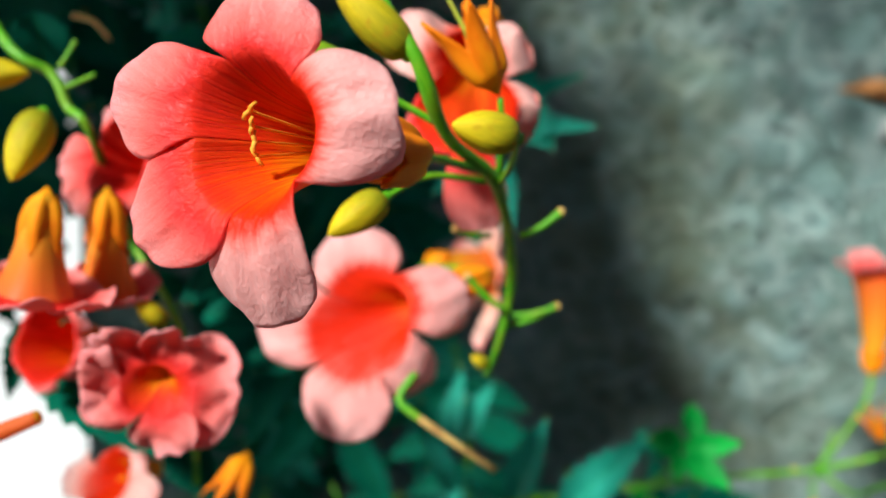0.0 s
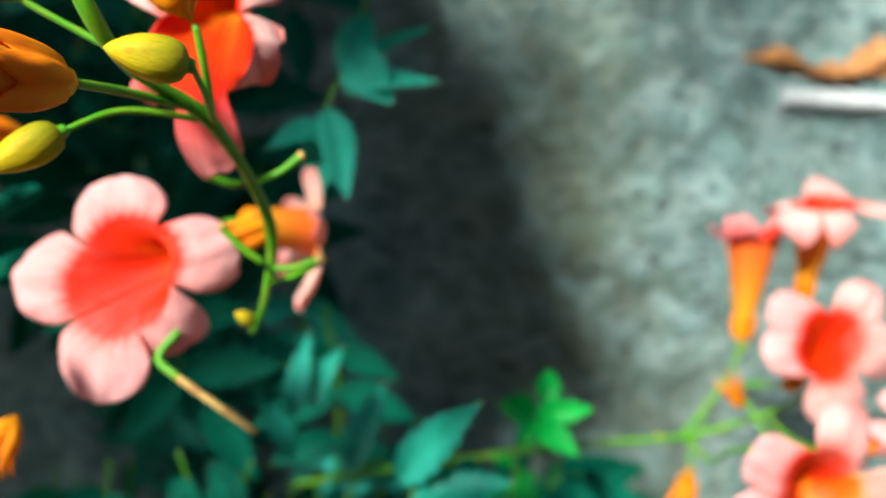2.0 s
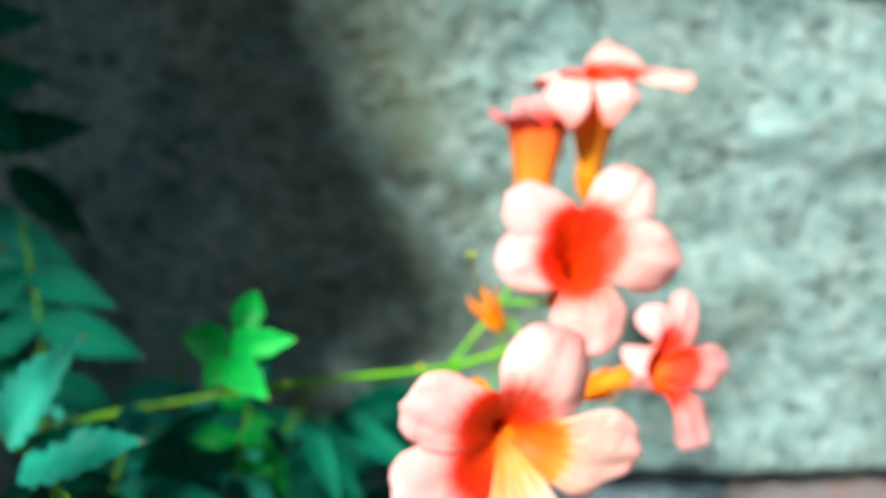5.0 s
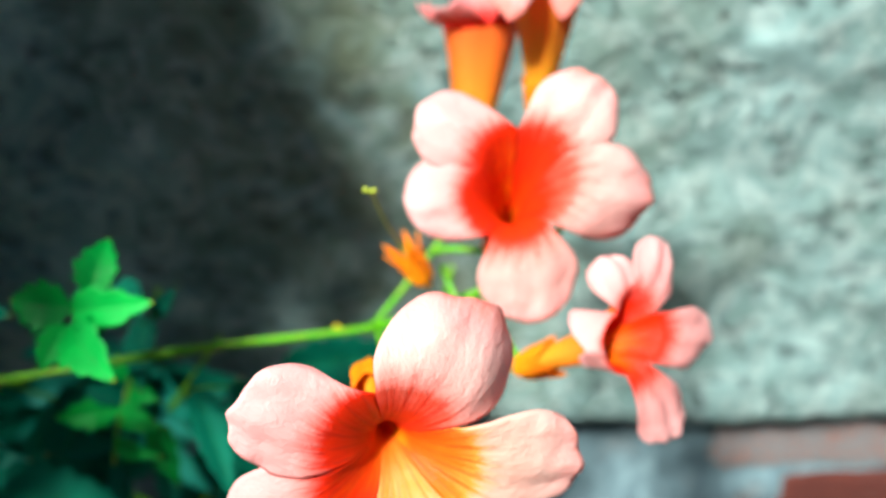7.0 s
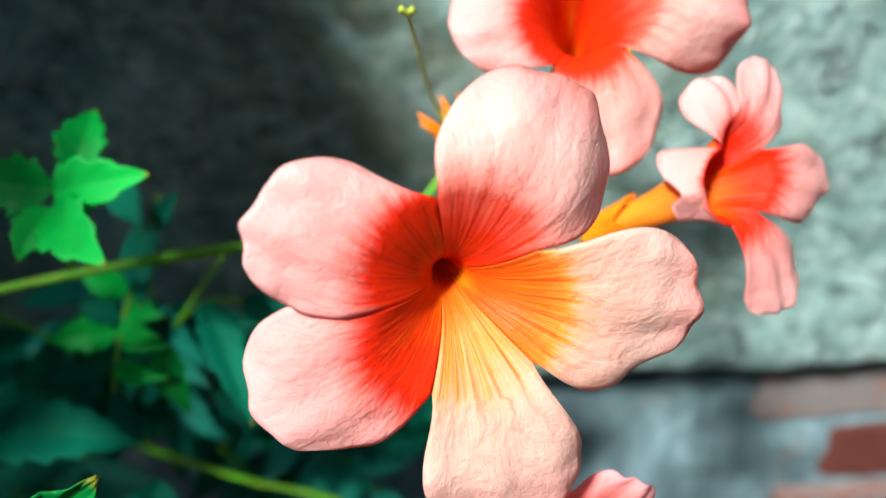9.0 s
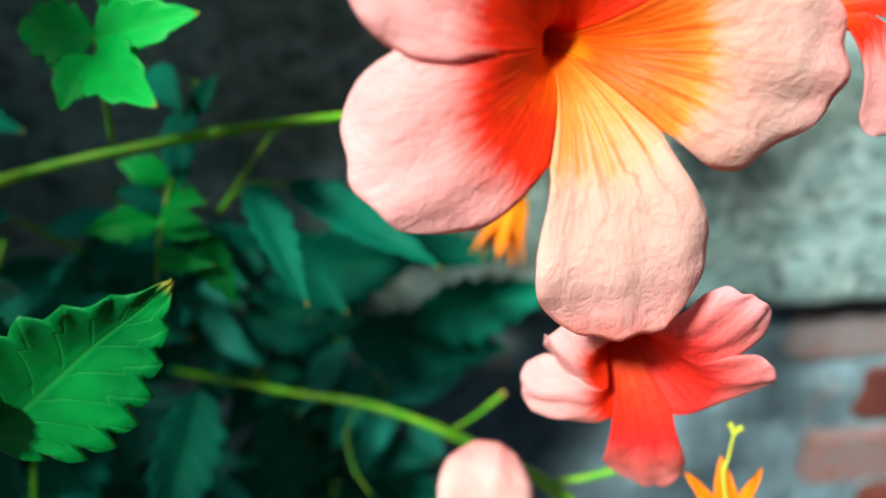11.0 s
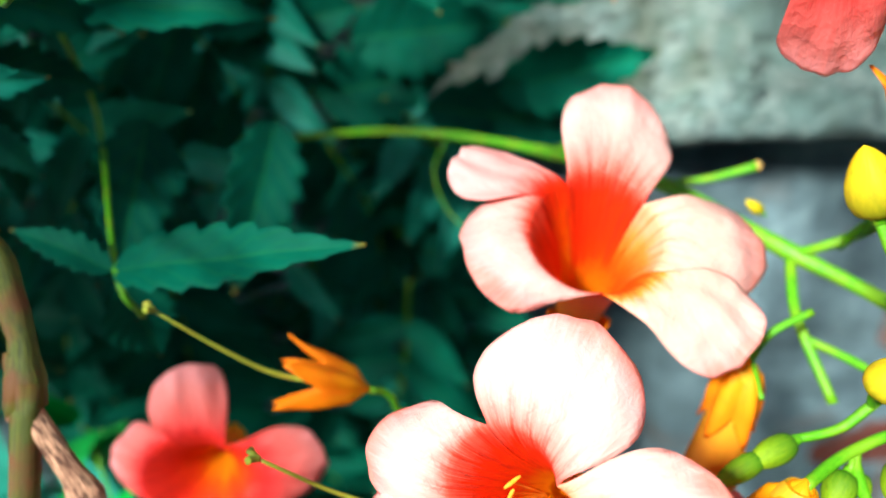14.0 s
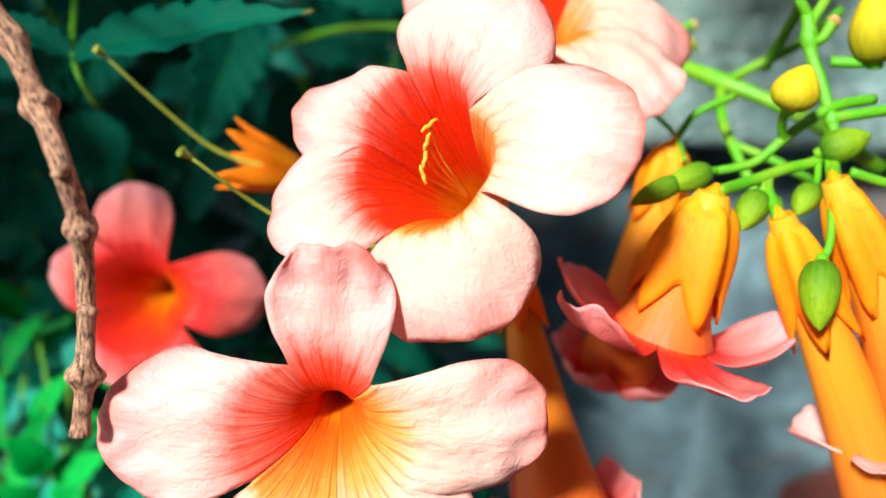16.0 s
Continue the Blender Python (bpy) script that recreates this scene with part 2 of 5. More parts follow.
def brick_material():
    k = Mat("old_brick_red", 0.9)
    p = k.coords()
    n1, n2 = k.noise(p, 30, 5, 0.7), k.noise(p, 260, 3)
    col = k.ramp(k.math("ADD", n1, k.math("MULTIPLY_ADD", k.random(), 0.4, -0.2)), [(0.3, (0.09, 0.02, 0.014)), (0.55, (0.25, 0.06, 0.035)), (0.75, (0.42, 0.15, 0.08))])
    lime = k.ramp(k.math("ADD", k.noise(p, 17, 5, 0.7, 1.0), k.math("MULTIPLY_ADD", k.random(), 0.3, -0.06)), [(0.6, (0, 0, 0)), (0.7, (1, 1, 1))])
    col = k.mix(k.math("MULTIPLY", lime, 0.75), col, (0.17, 0.24, 0.26))
    k.color(col)
    k.bump(k.math("ADD", n1, k.math("MULTIPLY", n2, 0.4)), 0.7, 0.004)
    return k.m


def smeared_mortar_material():
    """Grey-blue mortar smeared over the brick base, streaked downwards and stained brown in places."""
    k = Mat("mortar_smeared", 0.88)
    p = k.coords()
    runs = k.noise(k.coords((1, 1, 0.3)), 26, 6, 0.66, 0.5)
    mid = k.noise(p, 19, 6, 0.68, 0.8)
    fine = k.noise(p, 190, 4, 0.7)
    tone = k.math("ADD", k.math("MULTIPLY", runs, 0.5), k.math("MULTIPLY", mid, 0.5))
    col = k.ramp(k.math("MULTIPLY_ADD", fine, 0.14, k.math("ADD", tone, -0.07)), [(0.34, (0.055, 0.09, 0.105)), (0.47, (0.115, 0.18, 0.205)), (0.58, (0.21, 0.32, 0.35)), (0.7, (0.38, 0.52, 0.55))])
    rust = k.ramp(k.noise(p, 11, 5, 0.65, 0.7), [(0.58, (0, 0, 0)), (0.68, (1, 1, 1))])
    col = k.mix(k.math("MULTIPLY", rust, 0.55), col, (0.2, 0.1, 0.06))
    k.color(col)
    k.bump(k.math("ADD", tone, k.math("MULTIPLY", fine, 0.2)), 0.8, 0.008)
    return k.m


def rough_material(name, stops, scale, relief, rough=0.85):
    k = Mat(name, rough)
    p = k.coords()
    n1, n2 = k.noise(p, scale, 6, 0.65, 0.8), k.noise(p, scale * 9, 3)
    k.color(k.ramp(k.math("ADD", k.math("MULTIPLY", n1, 0.8), k.math("MULTIPLY", n2, 0.2)), stops))
    k.bump(k.math("ADD", n1, k.math("MULTIPLY", n2, 0.3)), relief, 0.004)
    return k.m


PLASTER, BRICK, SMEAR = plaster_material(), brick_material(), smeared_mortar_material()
MORTAR = rough_material("mortar_grey", [(0.3, (0.055, 0.07, 0.075)), (0.55, (0.11, 0.145, 0.155)), (0.75, (0.19, 0.235, 0.25))], 28, 0.8)
PAINT_WHITE = rough_material("white_paint_worn", [(0.3, (0.5, 0.52, 0.5)), (0.5, (0.72, 0.74, 0.73)), (0.8, (0.8, 0.82, 0.81))], 30, 0.3, 0.6)
RUST_CLAY = rough_material("raw_orange_clay", [(0.3, (0.22, 0.09, 0.03)), (0.5, (0.5, 0.2, 0.06)), (0.75, (0.62, 0.36, 0.16))], 60, 0.9)
DIM_GROUND = rough_material("dim_ground_added", [(0.3, (0.03, 0.025, 0.018)), (0.55, (0.06, 0.048, 0.035)), (0.8, (0.1, 0.08, 0.06))], 18, 0.9)
PAVING = rough_material("pale_concrete_ground", [(0.3, (0.55, 0.55, 0.53)), (0.5, (0.68, 0.68, 0.66)), (0.75, (0.78, 0.78, 0.76))], 4, 0.4)


# ---- mesh helpers ----
def part(name, bm, material, parent=None, label="", smooth=True):
    """Links a bmesh as one mesh object under a thing or a part."""
    me = bpy.data.meshes.new(name)
    bm.to_mesh(me)
    bm.free()
    for m in material if isinstance(material, (list, tuple)) else (material,):
        me.materials.append(m)
    if smooth:
        me.polygons.foreach_set("use_smooth", [True] * len(me.polygons))
    ob = new(name, me)
    if parent:
        ob.parent = parent
        if parent.data is None:
            ob.matrix_parent_inverse = Matrix.Translation(-parent.location)
    return tagged(ob, label)


def thing(name, label, category, group="", at=(0, 0, 0)):
    ob = new(name)
    ob.location = at
    ob.empty_display_size = 0.01
    return tagged(ob, label, category, group)


def grid(bm, rows, uvs, closed=False, slot=0):
    """Faces between rows of points, with their texture places."""
    layer = bm.loops.layers.uv.verify()
    vs = [[bm.verts.new(p) for p in r] for r in rows]
    n = len(rows[0])
    for i in range(len(rows) - 1):
        for j in range(n if closed else n - 1):
            j2 = (j + 1) % n
            f = bm.faces.new((vs[i][j], vs[i][j2], vs[i + 1][j2], vs[i + 1][j]))
            f.material_index = slot
            ju = j + 1
            for lp, (a, b) in zip(f.loops, ((i, j), (i, ju), (i + 1, ju), (i + 1, j))):
                lp[layer].uv = uvs(a / (len(rows) - 1), b / (n if closed else n - 1))
    return vs


def frame_of(z, up=Vector((0, 0, 1))):
    """A turn whose z axis is the way given and whose y axis is as near to up as can be."""
    z = Vector(z).normalized()
    x = up.cross(z)
    if x.length < 1e-4:
        x = Vector((1, 0, 0))
    x.normalize()
    return Matrix((x, z.cross(x), z)).transposed()


def spline(points, steps):
    """A smooth line through the points."""
    P = [Vector(p) for p in points]
    if len(P) < 3:
        return [P[0].lerp(P[-1], i / steps) for i in range(steps + 1)]
    P = [P[0] * 2 - P[1]] + P + [P[-1] * 2 - P[-2]]
    out = []
    for i in range(1, len(P) - 2):
        a, b, c, d = P[i - 1:i + 3]
        for s in range(steps):
            t = s / steps
            out.append(0.5 * (2 * b + (c - a) * t + (2 * a - 5 * b + 4 * c - d) * t * t + (3 * b - a - 3 * c + d) * t ** 3))
    return out + [P[-2]]


def sweep(bm, points, r0, r1, steps=6, sides=9, knots=(), rag=0.0, slot=0):
    """A round tapering stem along a smooth line. knots: (place 0..1, swelling)."""
    line = spline(points, steps)
    n = len(line)
    side = None
    rows = []
    for i, p in enumerate(line):
        k = i / (n - 1)
        t = (line[min(i + 1, n - 1)] - line[max(i - 1, 0)]).normalized()
        side = (side - t * side.dot(t)).normalized() if side else frame_of(t).col[0].copy()
        other = t.cross(side)
        r = r0 + (r1 - r0) * k
        for place, swell in knots:
            r *= 1 + swell * math.exp(-((k - place) * (26 if sides < 12 else 46)) ** 2)
        row = []
        for j in range(sides):
            a = 2 * math.pi * j / sides
            q = r * (1 + rag * noise.noise(p * 300 + Vector((math.cos(a), math.sin(a), 0)) * 1.3))
            row.append(p + side * (q * math.cos(a)) + other * (q * math.sin(a)))
        rows.append(row)
    vs = grid(bm, rows, lambda a, b: (b, a * n * 0.25), True, slot)
    for ring in (vs[0], list(reversed(vs[-1]))):
        bm.faces.new(list(reversed(ring))).material_index = slot
    return line


def stem(parent, points, r0=0.0013, r1=0.0010, material=None, name="stem", label="", knots=(), rag=0.05, sides=9, steps=6):
    bm = bmesh.new()
    sweep(bm, points, r0, r1, steps=steps, knots=knots, rag=rag, sides=sides)
    return part(name, bm, material or STEM, parent, label)


def stub(parent, a, b, r=0.0011):
    """A short stalk whose flower has dropped, with a tan scar on its end."""
    a, b = Vector(a), Vector(b)
    s = stem(parent, (a, a.lerp(b, 0.5) + Vector((0, 0, -0.001)), b), r * 0.85, r * 1.15, name="flower_stalk")
    bm = bmesh.new()
    d = (b - a).normalized()
    sweep(bm, (b - d * 0.0003, b + d * 0.0006, b + d * 0.0012), r * 1.45, r * 0.9, steps=3)
    part("scar", bm, STUB, s, "tan scar of a dropped flower")
    return s


def solid(ob, thick):
    """Gives a petal or leaf its thickness."""
    m = ob.modifiers.new("thickness", "SOLIDIFY")
    m.thickness, m.offset = thick, 0
    return ob


class Corolla:
    """The shape of one trumpet: a bent tube that flares to its rim. The rim's centre is the origin, +z its way out.
    rim: the notches between the lobes, as (angle, distance from the centre), in order of their angle."""

    def __init__(self, foot, rim, taper=1.5, root=0.003):
        self.foot, self.rim = foot, rim
        self.taper, self.root = taper, root
        self.start = -foot.normalized()

    def edge(self, a):
        """How far the rim lies from the centre at the angle a."""
        for (a0, r0), (a1, r1) in zip(self.rim, self.rim[1:] + self.rim[:1]):
            span = (a1 - a0) % (2 * math.pi)
            k = ((a - a0) % (2 * math.pi)) / span
            if k <= 1:
                return (r0 + (r1 - r0) * k) * (1 + 0.22 * k * (1 - k) * span)
        return self.rim[0][1]

    def ring(self, k, a, more=0.0):
        """The point at k (0 foot, 1 rim) along the tube and the angle a round it."""
        m = self.edge(a)
        r = self.root * (1 - 0.55 * math.exp(-k * 7)) + (m - self.root) * (0.82 * k ** self.taper + 0.18 * k ** 6) + more
        axis = self.start.lerp(Vector((0, 0, 1)), k * k).normalized()
        return self.foot * (1 - k) + frame_of(axis, Vector((0, 1, 0))) @ Vector((r * math.cos(a), r * math.sin(a), 0))


def petal_mesh(shape, turn, left, right, length, width, curl, seed, ruffle=1.0):
    """One lobe with its share of the tube. turn: its angle; left, right: how far the notches at its sides are turned from it."""
    bm = bmesh.new()
    half = width / 2
    rim = (shape.edge(turn - left) + shape.edge(turn + right)) / 2
    length = max(length, rim * 1.2)
    end = min(half * 1.0, (length - rim) * 0.74)
    xc = length - end
    lam = 0.22 * (length - rim)
    off = Vector((seed * 7.3, seed * 3.1, 0))
    n0, n1, n2, nu = 13, 9, 11, 22
    ca, sa = math.cos(turn), math.sin(turn)
    rows, marks = [], []
    for i in range(n0 + n1 + n2 + 1):
        row, mark = [], []
        for j in range(nu + 1):
            u = 2 * j / nu - 1
            a = (right + left) * (u + 1) / 2 - left
            if i < n0:
                k = 1 - (1 - i / n0) ** 1.5
                row.append(shape.ring(k, turn + a))
                mark.append((0.5 + a / 1.5, 0.36 * k))
                continue
            r = shape.edge(turn + a)
            bx, by = r * math.cos(a), r * math.sin(a)
            if i <= n0 + n1:
                g = (i - n0) / n1
                x = bx + (xc - bx) * g
                y = by + (half * u - by) * math.sin(g * math.pi / 2) ** 1.35
            else:
                q = (i - n0 - n1) / n2
                x = xc + end * q * math.sqrt(1 - u * u / 2)
                y = half * u * math.sqrt(1 - q * q / 2)
            d = math.hypot(x - bx, y - by)
            out = min(1.2, max(0.0, d / (length - rim)))
            z = 0.55 * lam * (1 - math.exp(-d / lam))
            z -= curl * length * out ** 2
            z += 0.12 * half * u * out
            z -= half * (y / half) ** 2 * out * (0.22 + 0.5 * max(0, curl))
            # soft folds that run along the lobe, crinkles between them, and a wavy margin
            z += 0.0007 * math.cos(u * 8 + seed * 2.3) * (1 - 0.5 * abs(u)) * min(1, 1.6 * out) * (1 - 0.4 * out)
            w1 = noise.noise(Vector((x * 75, y * 75, 0)) + off)
            w2 = noise.noise(Vector((x * 210, y * 260, 4)) + off)
            z += ruffle * (0.0026 * w1 + 0.0009 * w2) * min(1, out * 1.3) * (0.4 + 0.6 * abs(u))
            wob = 1 + ruffle * 0.03 * noise.noise(Vector((x * 110, u * 2, 9)) + off) * out
            x, y = x * wob, y * wob
            row.append(Vector((x * ca - y * sa, x * sa + y * ca, z)))
            mark.append((0.5 + math.atan2(y, x) / 1.5, 0.36 + 0.64 * min(1, d / (length - rim))))
        rows.append(row)
        marks.append(mark)
    ni, nj = len(rows) - 1, nu
    grid(bm, rows, lambda p, q: marks[round(p * ni)][round(q * nj)])
    return bm


def rim_mid(order, n):
    """The angle midway between a lobe and the next one."""
    a = order[n][0]
    return a + ((order[(n + 1) % len(order)][0] - a) % (2 * math.pi)) / 2


def flower(parent, mouth_at, base_at, petals, mouth=0.012, pale=True, seed=1, stamens=False, gold=(), pink=(), calyx=True, ruffle=1.0, name="flower", label="", face=None, taper=1.5, root=0.003, cup_r=0.0046, cup_l=0.018, notches=()):
    """A trumpet flower: a tube from its base to the mouth, five lobes (angle, length, width, curl), a calyx, stamens.
    Angles run from the flower's up side, clockwise as one looks into it. notches: (angle, distance) of the clefts between the lobes."""
    C, B = Vector(mouth_at), Vector(base_at)
    axis = Vector(face).normalized() if face else (C - B).normalized()
    L = (C - B).length
    turn = frame_of(axis)
    inner = turn.inverted() @ (B - C)
    start = -inner.normalized()
    whole = 2 * math.pi
    order = sorted((radians(90 - p[0]) % whole, i) for i, p in enumerate(petals))
    if notches:
        rim = sorted((radians(90 - a) % whole, r) for a, r in notches)
    else:
        rim = sorted((rim_mid(order, n) % whole, mouth) for n in range(len(order)))
    wide = sum(r for _, r in rim) / len(rim)
    shape = Corolla(inner, rim, taper, root)
    bm = bmesh.new()
    rows = [[shape.ring(0.97 * i / 18, whole * j / 40, 0.0008) for j in range(40)] for i in range(19)]
    grid(bm, rows, lambda p, q: (q, p), True)
    tube = part(name, bm, TUBE, parent, label)
    tube.matrix_basis = Matrix.Translation(C) @ turn.to_4x4()
    for n, (ang, i) in enumerate(order):
        if notches:
            sides = radians(90 - notches[i - 1][0]), radians(90 - notches[i][0])
        else:
            sides = rim_mid(order, n), rim_mid(order, n - 1)
        after, before = ((a - ang + math.pi) % whole - math.pi for a in sides)
        _, length, width, curl = petals[i]
        skin = PETAL_GOLD if i in gold else PETAL_PINK if i in pink else PETAL_PALE if pale is True or (pale and i in pale) else PETAL_CORAL
        pm = part("petal", petal_mesh(shape, ang, -before, after, length, width, curl, seed * 5 + i, ruffle), skin, tube)
        solid(pm, 0.0004)
    if stamens:
        for i in range(4):
            bm = bmesh.new()
            lean = Vector((-0.2 * wide, (0.36 - 0.2 * i) * wide, -wide * (0.25 + 0.1 * i)))
            foot = inner * 0.7 + Vector((-0.001, 0, 0))
            mid = foot.lerp(lean, 0.55) + Vector((-0.1 * wide, 0.0, 0))
            sweep(bm, (foot, mid, lean), 0.0003, 0.00025, sides=6)
            side = Vector((0.5 - 0.3 * i, 0.7, 0.4 * (i % 2))).normalized()
            for s2 in (-1, 1):
                sweep(bm, (lean, lean + side * s2 * 0.0009 + Vector((0, 0, 0.0005)), lean + side * s2 * 0.0018), 0.0005, 0.0003, steps=3, sides=6)
            part("stamen", bm, POLLEN, tube, "yellow stamen")
    if calyx:
        bm = bmesh.new()
        cup(bm, inner - start * 0.002, start, min(cup_l, L * 0.92), cup_r, 0.08, cut=0.34, seed=seed)
        solid(part("calyx", bm, CALYX_SKIN, tube, "yellow-orange pointed calyx"), 0.0005)
    return tube


def cup(bm, foot, axis, length, radius, flare, teeth=5, cut=0.42, seed=0.0):
    """A cup of pointed sepals open at the top."""
    m = frame_of(axis, Vector((0, 1, 0)))
    sides, rings = teeth * 8, 10
    rows = []
    for i in range(rings + 1):
        k = i / rings
        row = []
        for j in range(sides):
            a = 2 * math.pi * j / sides
            saw = abs(((a + seed) * teeth / (2 * math.pi)) % 1 - 0.5) * 2
            top = 1 - cut * (1 - saw) ** 0.9
            kk = k * top
            r = radius * (0.35 + 0.65 * math.sin(min(1, kk * 1.6) * math.pi / 2)) * (1.05 + 0.15 * math.cos(teeth * (a + seed)) + 0.13 * noise.noise(Vector((math.cos(a) * 2, math.sin(a) * 2, kk * 3 + seed))))
            r += flare * radius * 6 * max(0, kk - 0.5) ** 2
            r *= min(1.0, 0.05 + 5 * kk)
            row.append(Vector(foot) + m @ Vector((r * math.cos(a), r * math.sin(a), length * kk)))
        rows.append(row)
    grid(bm, rows, lambda a, b: (b, a), True)


def bud(parent, foot, tip, radius, green=False, seed=0.0, name="bud", label=""):
    """A closed bud: swollen, ridged, with a hooked point, on its calyx foot."""
    A, T = Vector(foot), Vector(tip)
    axis = T - A
    m = frame_of(axis)
    bm = bmesh.new()
    rows = []
    sides, rings = 25, 16
    for i in range(rings + 1):
        k = i / rings
        r = radius * (math.sin(math.pi * min(1, k ** 0.75)) ** 0.7) + radius * 0.28 * (1 - k) ** 3
        r = max(r, radius * 0.02)
        row = []
        for j in range(sides):
            a = 2 * math.pi * j / sides
            q = r * (1 + 0.09 * k * abs(math.sin(2.5 * (a + seed))) - 0.04 + 0.04 * noise.noise(Vector((math.cos(a) * 1.5, math.sin(a) * 1.5, k * 3 + seed))))
            row.append(A + axis * k + m @ Vector((q * math.cos(a) + radius * 0.16 * k ** 5, q * math.sin(a), 0)))
        rows.append(row)
    grid(bm, rows, lambda a, b: (b, a), True)
    ob = part(name, bm, BUD_GREEN if green else BUD_SKIN, parent, label)
    bm = bmesh.new()
    sweep(bm, (A - axis.normalized() * 0.0012, A + axis * 0.03, A + axis * 0.08), radius * 0.3, radius * 0.5, steps=3)
    part("bud_foot", bm, STEM, ob)
    return ob


def spent_calyx(parent, foot, mouth_at, radius, tip=None, seed=0.0, label="orange star-shaped calyx after the flower dropped"):
    """The calyx left when the corolla has dropped, with its long style."""
    A, T = Vector(foot), Vector(mouth_at)
    bm = bmesh.new()
    cup(bm, A, (T - A).normalized(), (T - A).length, radius, 0.35, cut=0.5, seed=seed)
    ob = solid(part("calyx", bm, CALYX_SKIN, parent, label), 0.0006)
    if tip:
        E = Vector(tip)
        d = (E - T).normalized()
        bm = bmesh.new()
        sag = Vector((0, 0, -0.0012))
        sweep(bm, (A.lerp(T, 0.3), T, T.lerp(E, 0.5) + sag, E), 0.0006, 0.0004, sides=7)
        sty = part("style", bm, STYLE, ob, "thin yellow-green style")
        bm = bmesh.new()
        side = frame_of(d).col[0]
        for s in (-1, 1):
            sweep(bm, (E - d * 0.0004, E + d * 0.0012 + side * s * 0.0007, E + d * 0.0021 + side * s * 0.0016), 0.0006, 0.0009, steps=3, sides=7)
        part("stigma", bm, STYLE, sty, "pale green forked stigma")
    return ob


def leaf_mesh(length, width, fold=0.35, droop=0.15, teeth=7, seed=0.0, point=1.0):
    """A toothed pointed leaflet along +x, upper side +z."""
    bm = bmesh.new()
    nv, nu = teeth * 6, 5
    rows = []
    for i in range(nv + 1):
        v = i / nv
        hw = width / 2 * (math.sin(math.pi * v ** 0.72) ** 0.85) * (1 - 0.3 * point * v * v)
        saw = 1 - (v * teeth * 1.0) % 1.0
        hw *= 1 + 0.3 * (1 - saw - 0.6) * (1 if 0.08 < v < 0.94 else 0)
        hw = max(hw, 0.00025)
        row = []
        for j in range(-nu, nu + 1):
            u = j / nu
            y = hw * u
            x = v * length + 0.10 * abs(u) * hw * (1 if v < 0.95 else 0)
            z = fold * abs(y) - droop * length * v * v
            z += 0.035 * width * math.sin((v * teeth - abs(u) * 1.2) * 2 * math.pi) * abs(u) ** 1.2 * 0.6
            z += 0.0022 * noise.noise(Vector((x * 45, y * 45, seed))) * min(1, v * 3)
            row.append((x, y, z))
        rows.append(row)
    grid(bm, rows, lambda a, b: (b, a))
    return bm


def leaf(parent, foot, tip, width, up=(0, -0.5, 1), fold=0.35, droop=0.12, young=False, seed=0.0, teeth=7, name="leaflet", label="", point=1.0, skin=None):
    A, T = Vector(foot), Vector(tip)
    d = T - A
    z = Vector(up)
    z = (z - d * (z.dot(d) / d.length_squared)).normalized()
    d += z * droop * d.length
    x = d.normalized()
    z = (z - x * z.dot(x)).normalized()
    # young also picks the brighter green that stands in for sun on a leaf
    ob = part(name, leaf_mesh(d.length, width, fold, droop, teeth, seed, point), skin or (LEAF_YOUNG_LIT if young else LEAF), parent, label)
    ob.matrix_basis = Matrix.Translation(A) @ Matrix((x, z.cross(x), z)).transposed().to_4x4()
    return solid(ob, 0.0003)


# ---- the wall, the ground and what closes the place ----
def box(bm, lo, hi):
    vs = bmesh.ops.create_cube(bm, size=1.0)["verts"]
    for w in vs:
        w.co = Vector([(a + b) / 2 + c * (b - a) for a, b, c in zip(lo, hi, w.co)])
    return vs


def structure(name, bm, material, label, smooth=False):
    return tagged(part(name, bm, material, None, label, smooth), "", "", "", "structure")


WALL_Y, LEDGE_Z, WALL_LEFT, WALL_RIGHT, WALL_TOP = 0.66, 1.063, -0.3, 2.4, 2.3
bm = bmesh.new()
nx, nz = 260, 150
rows = []
for i in range(nz + 1):
    z = LEDGE_Z + (WALL_TOP - LEDGE_Z) * i / nz
    row = []
    for j in range(nx + 1):
        x = WALL_LEFT + (WALL_RIGHT - WALL_LEFT) * (j / nx) ** 1.25
        d = 0.010 * noise.noise(Vector((x * 7, 0, z * 9))) + 0.005 * noise.noise(Vector((x * 26, 3, z * 30)))
        if z > 1.512 and x > 0.33 - 0.9 * (z - 1.512):
            d += 0.02 * min(1, (z - 1.512) * 60) * min(1, (x - 0.33 + 0.9 * (z - 1.512)) * 60)
        zz = z + (0.004 * noise.noise(Vector((x * 40, 0, 7))) if i == 0 else 0)
        row.append((x, WALL_Y + d, zz))
    rows.append(row)
front = grid(bm, rows, lambda a, b: (b, a))
low = [bm.verts.new((w.co.x, WALL_Y + 0.2, LEDGE_Z)) for w in front[0]]
for j in range(nx):
    bm.faces.new((low[j], low[j + 1], front[0][j + 1], front[0][j]))
box(bm, (WALL_LEFT, WALL_Y + 0.03, LEDGE_Z + 0.01), (WALL_RIGHT, WALL_Y + 0.2, WALL_TOP))
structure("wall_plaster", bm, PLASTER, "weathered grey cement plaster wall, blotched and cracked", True)

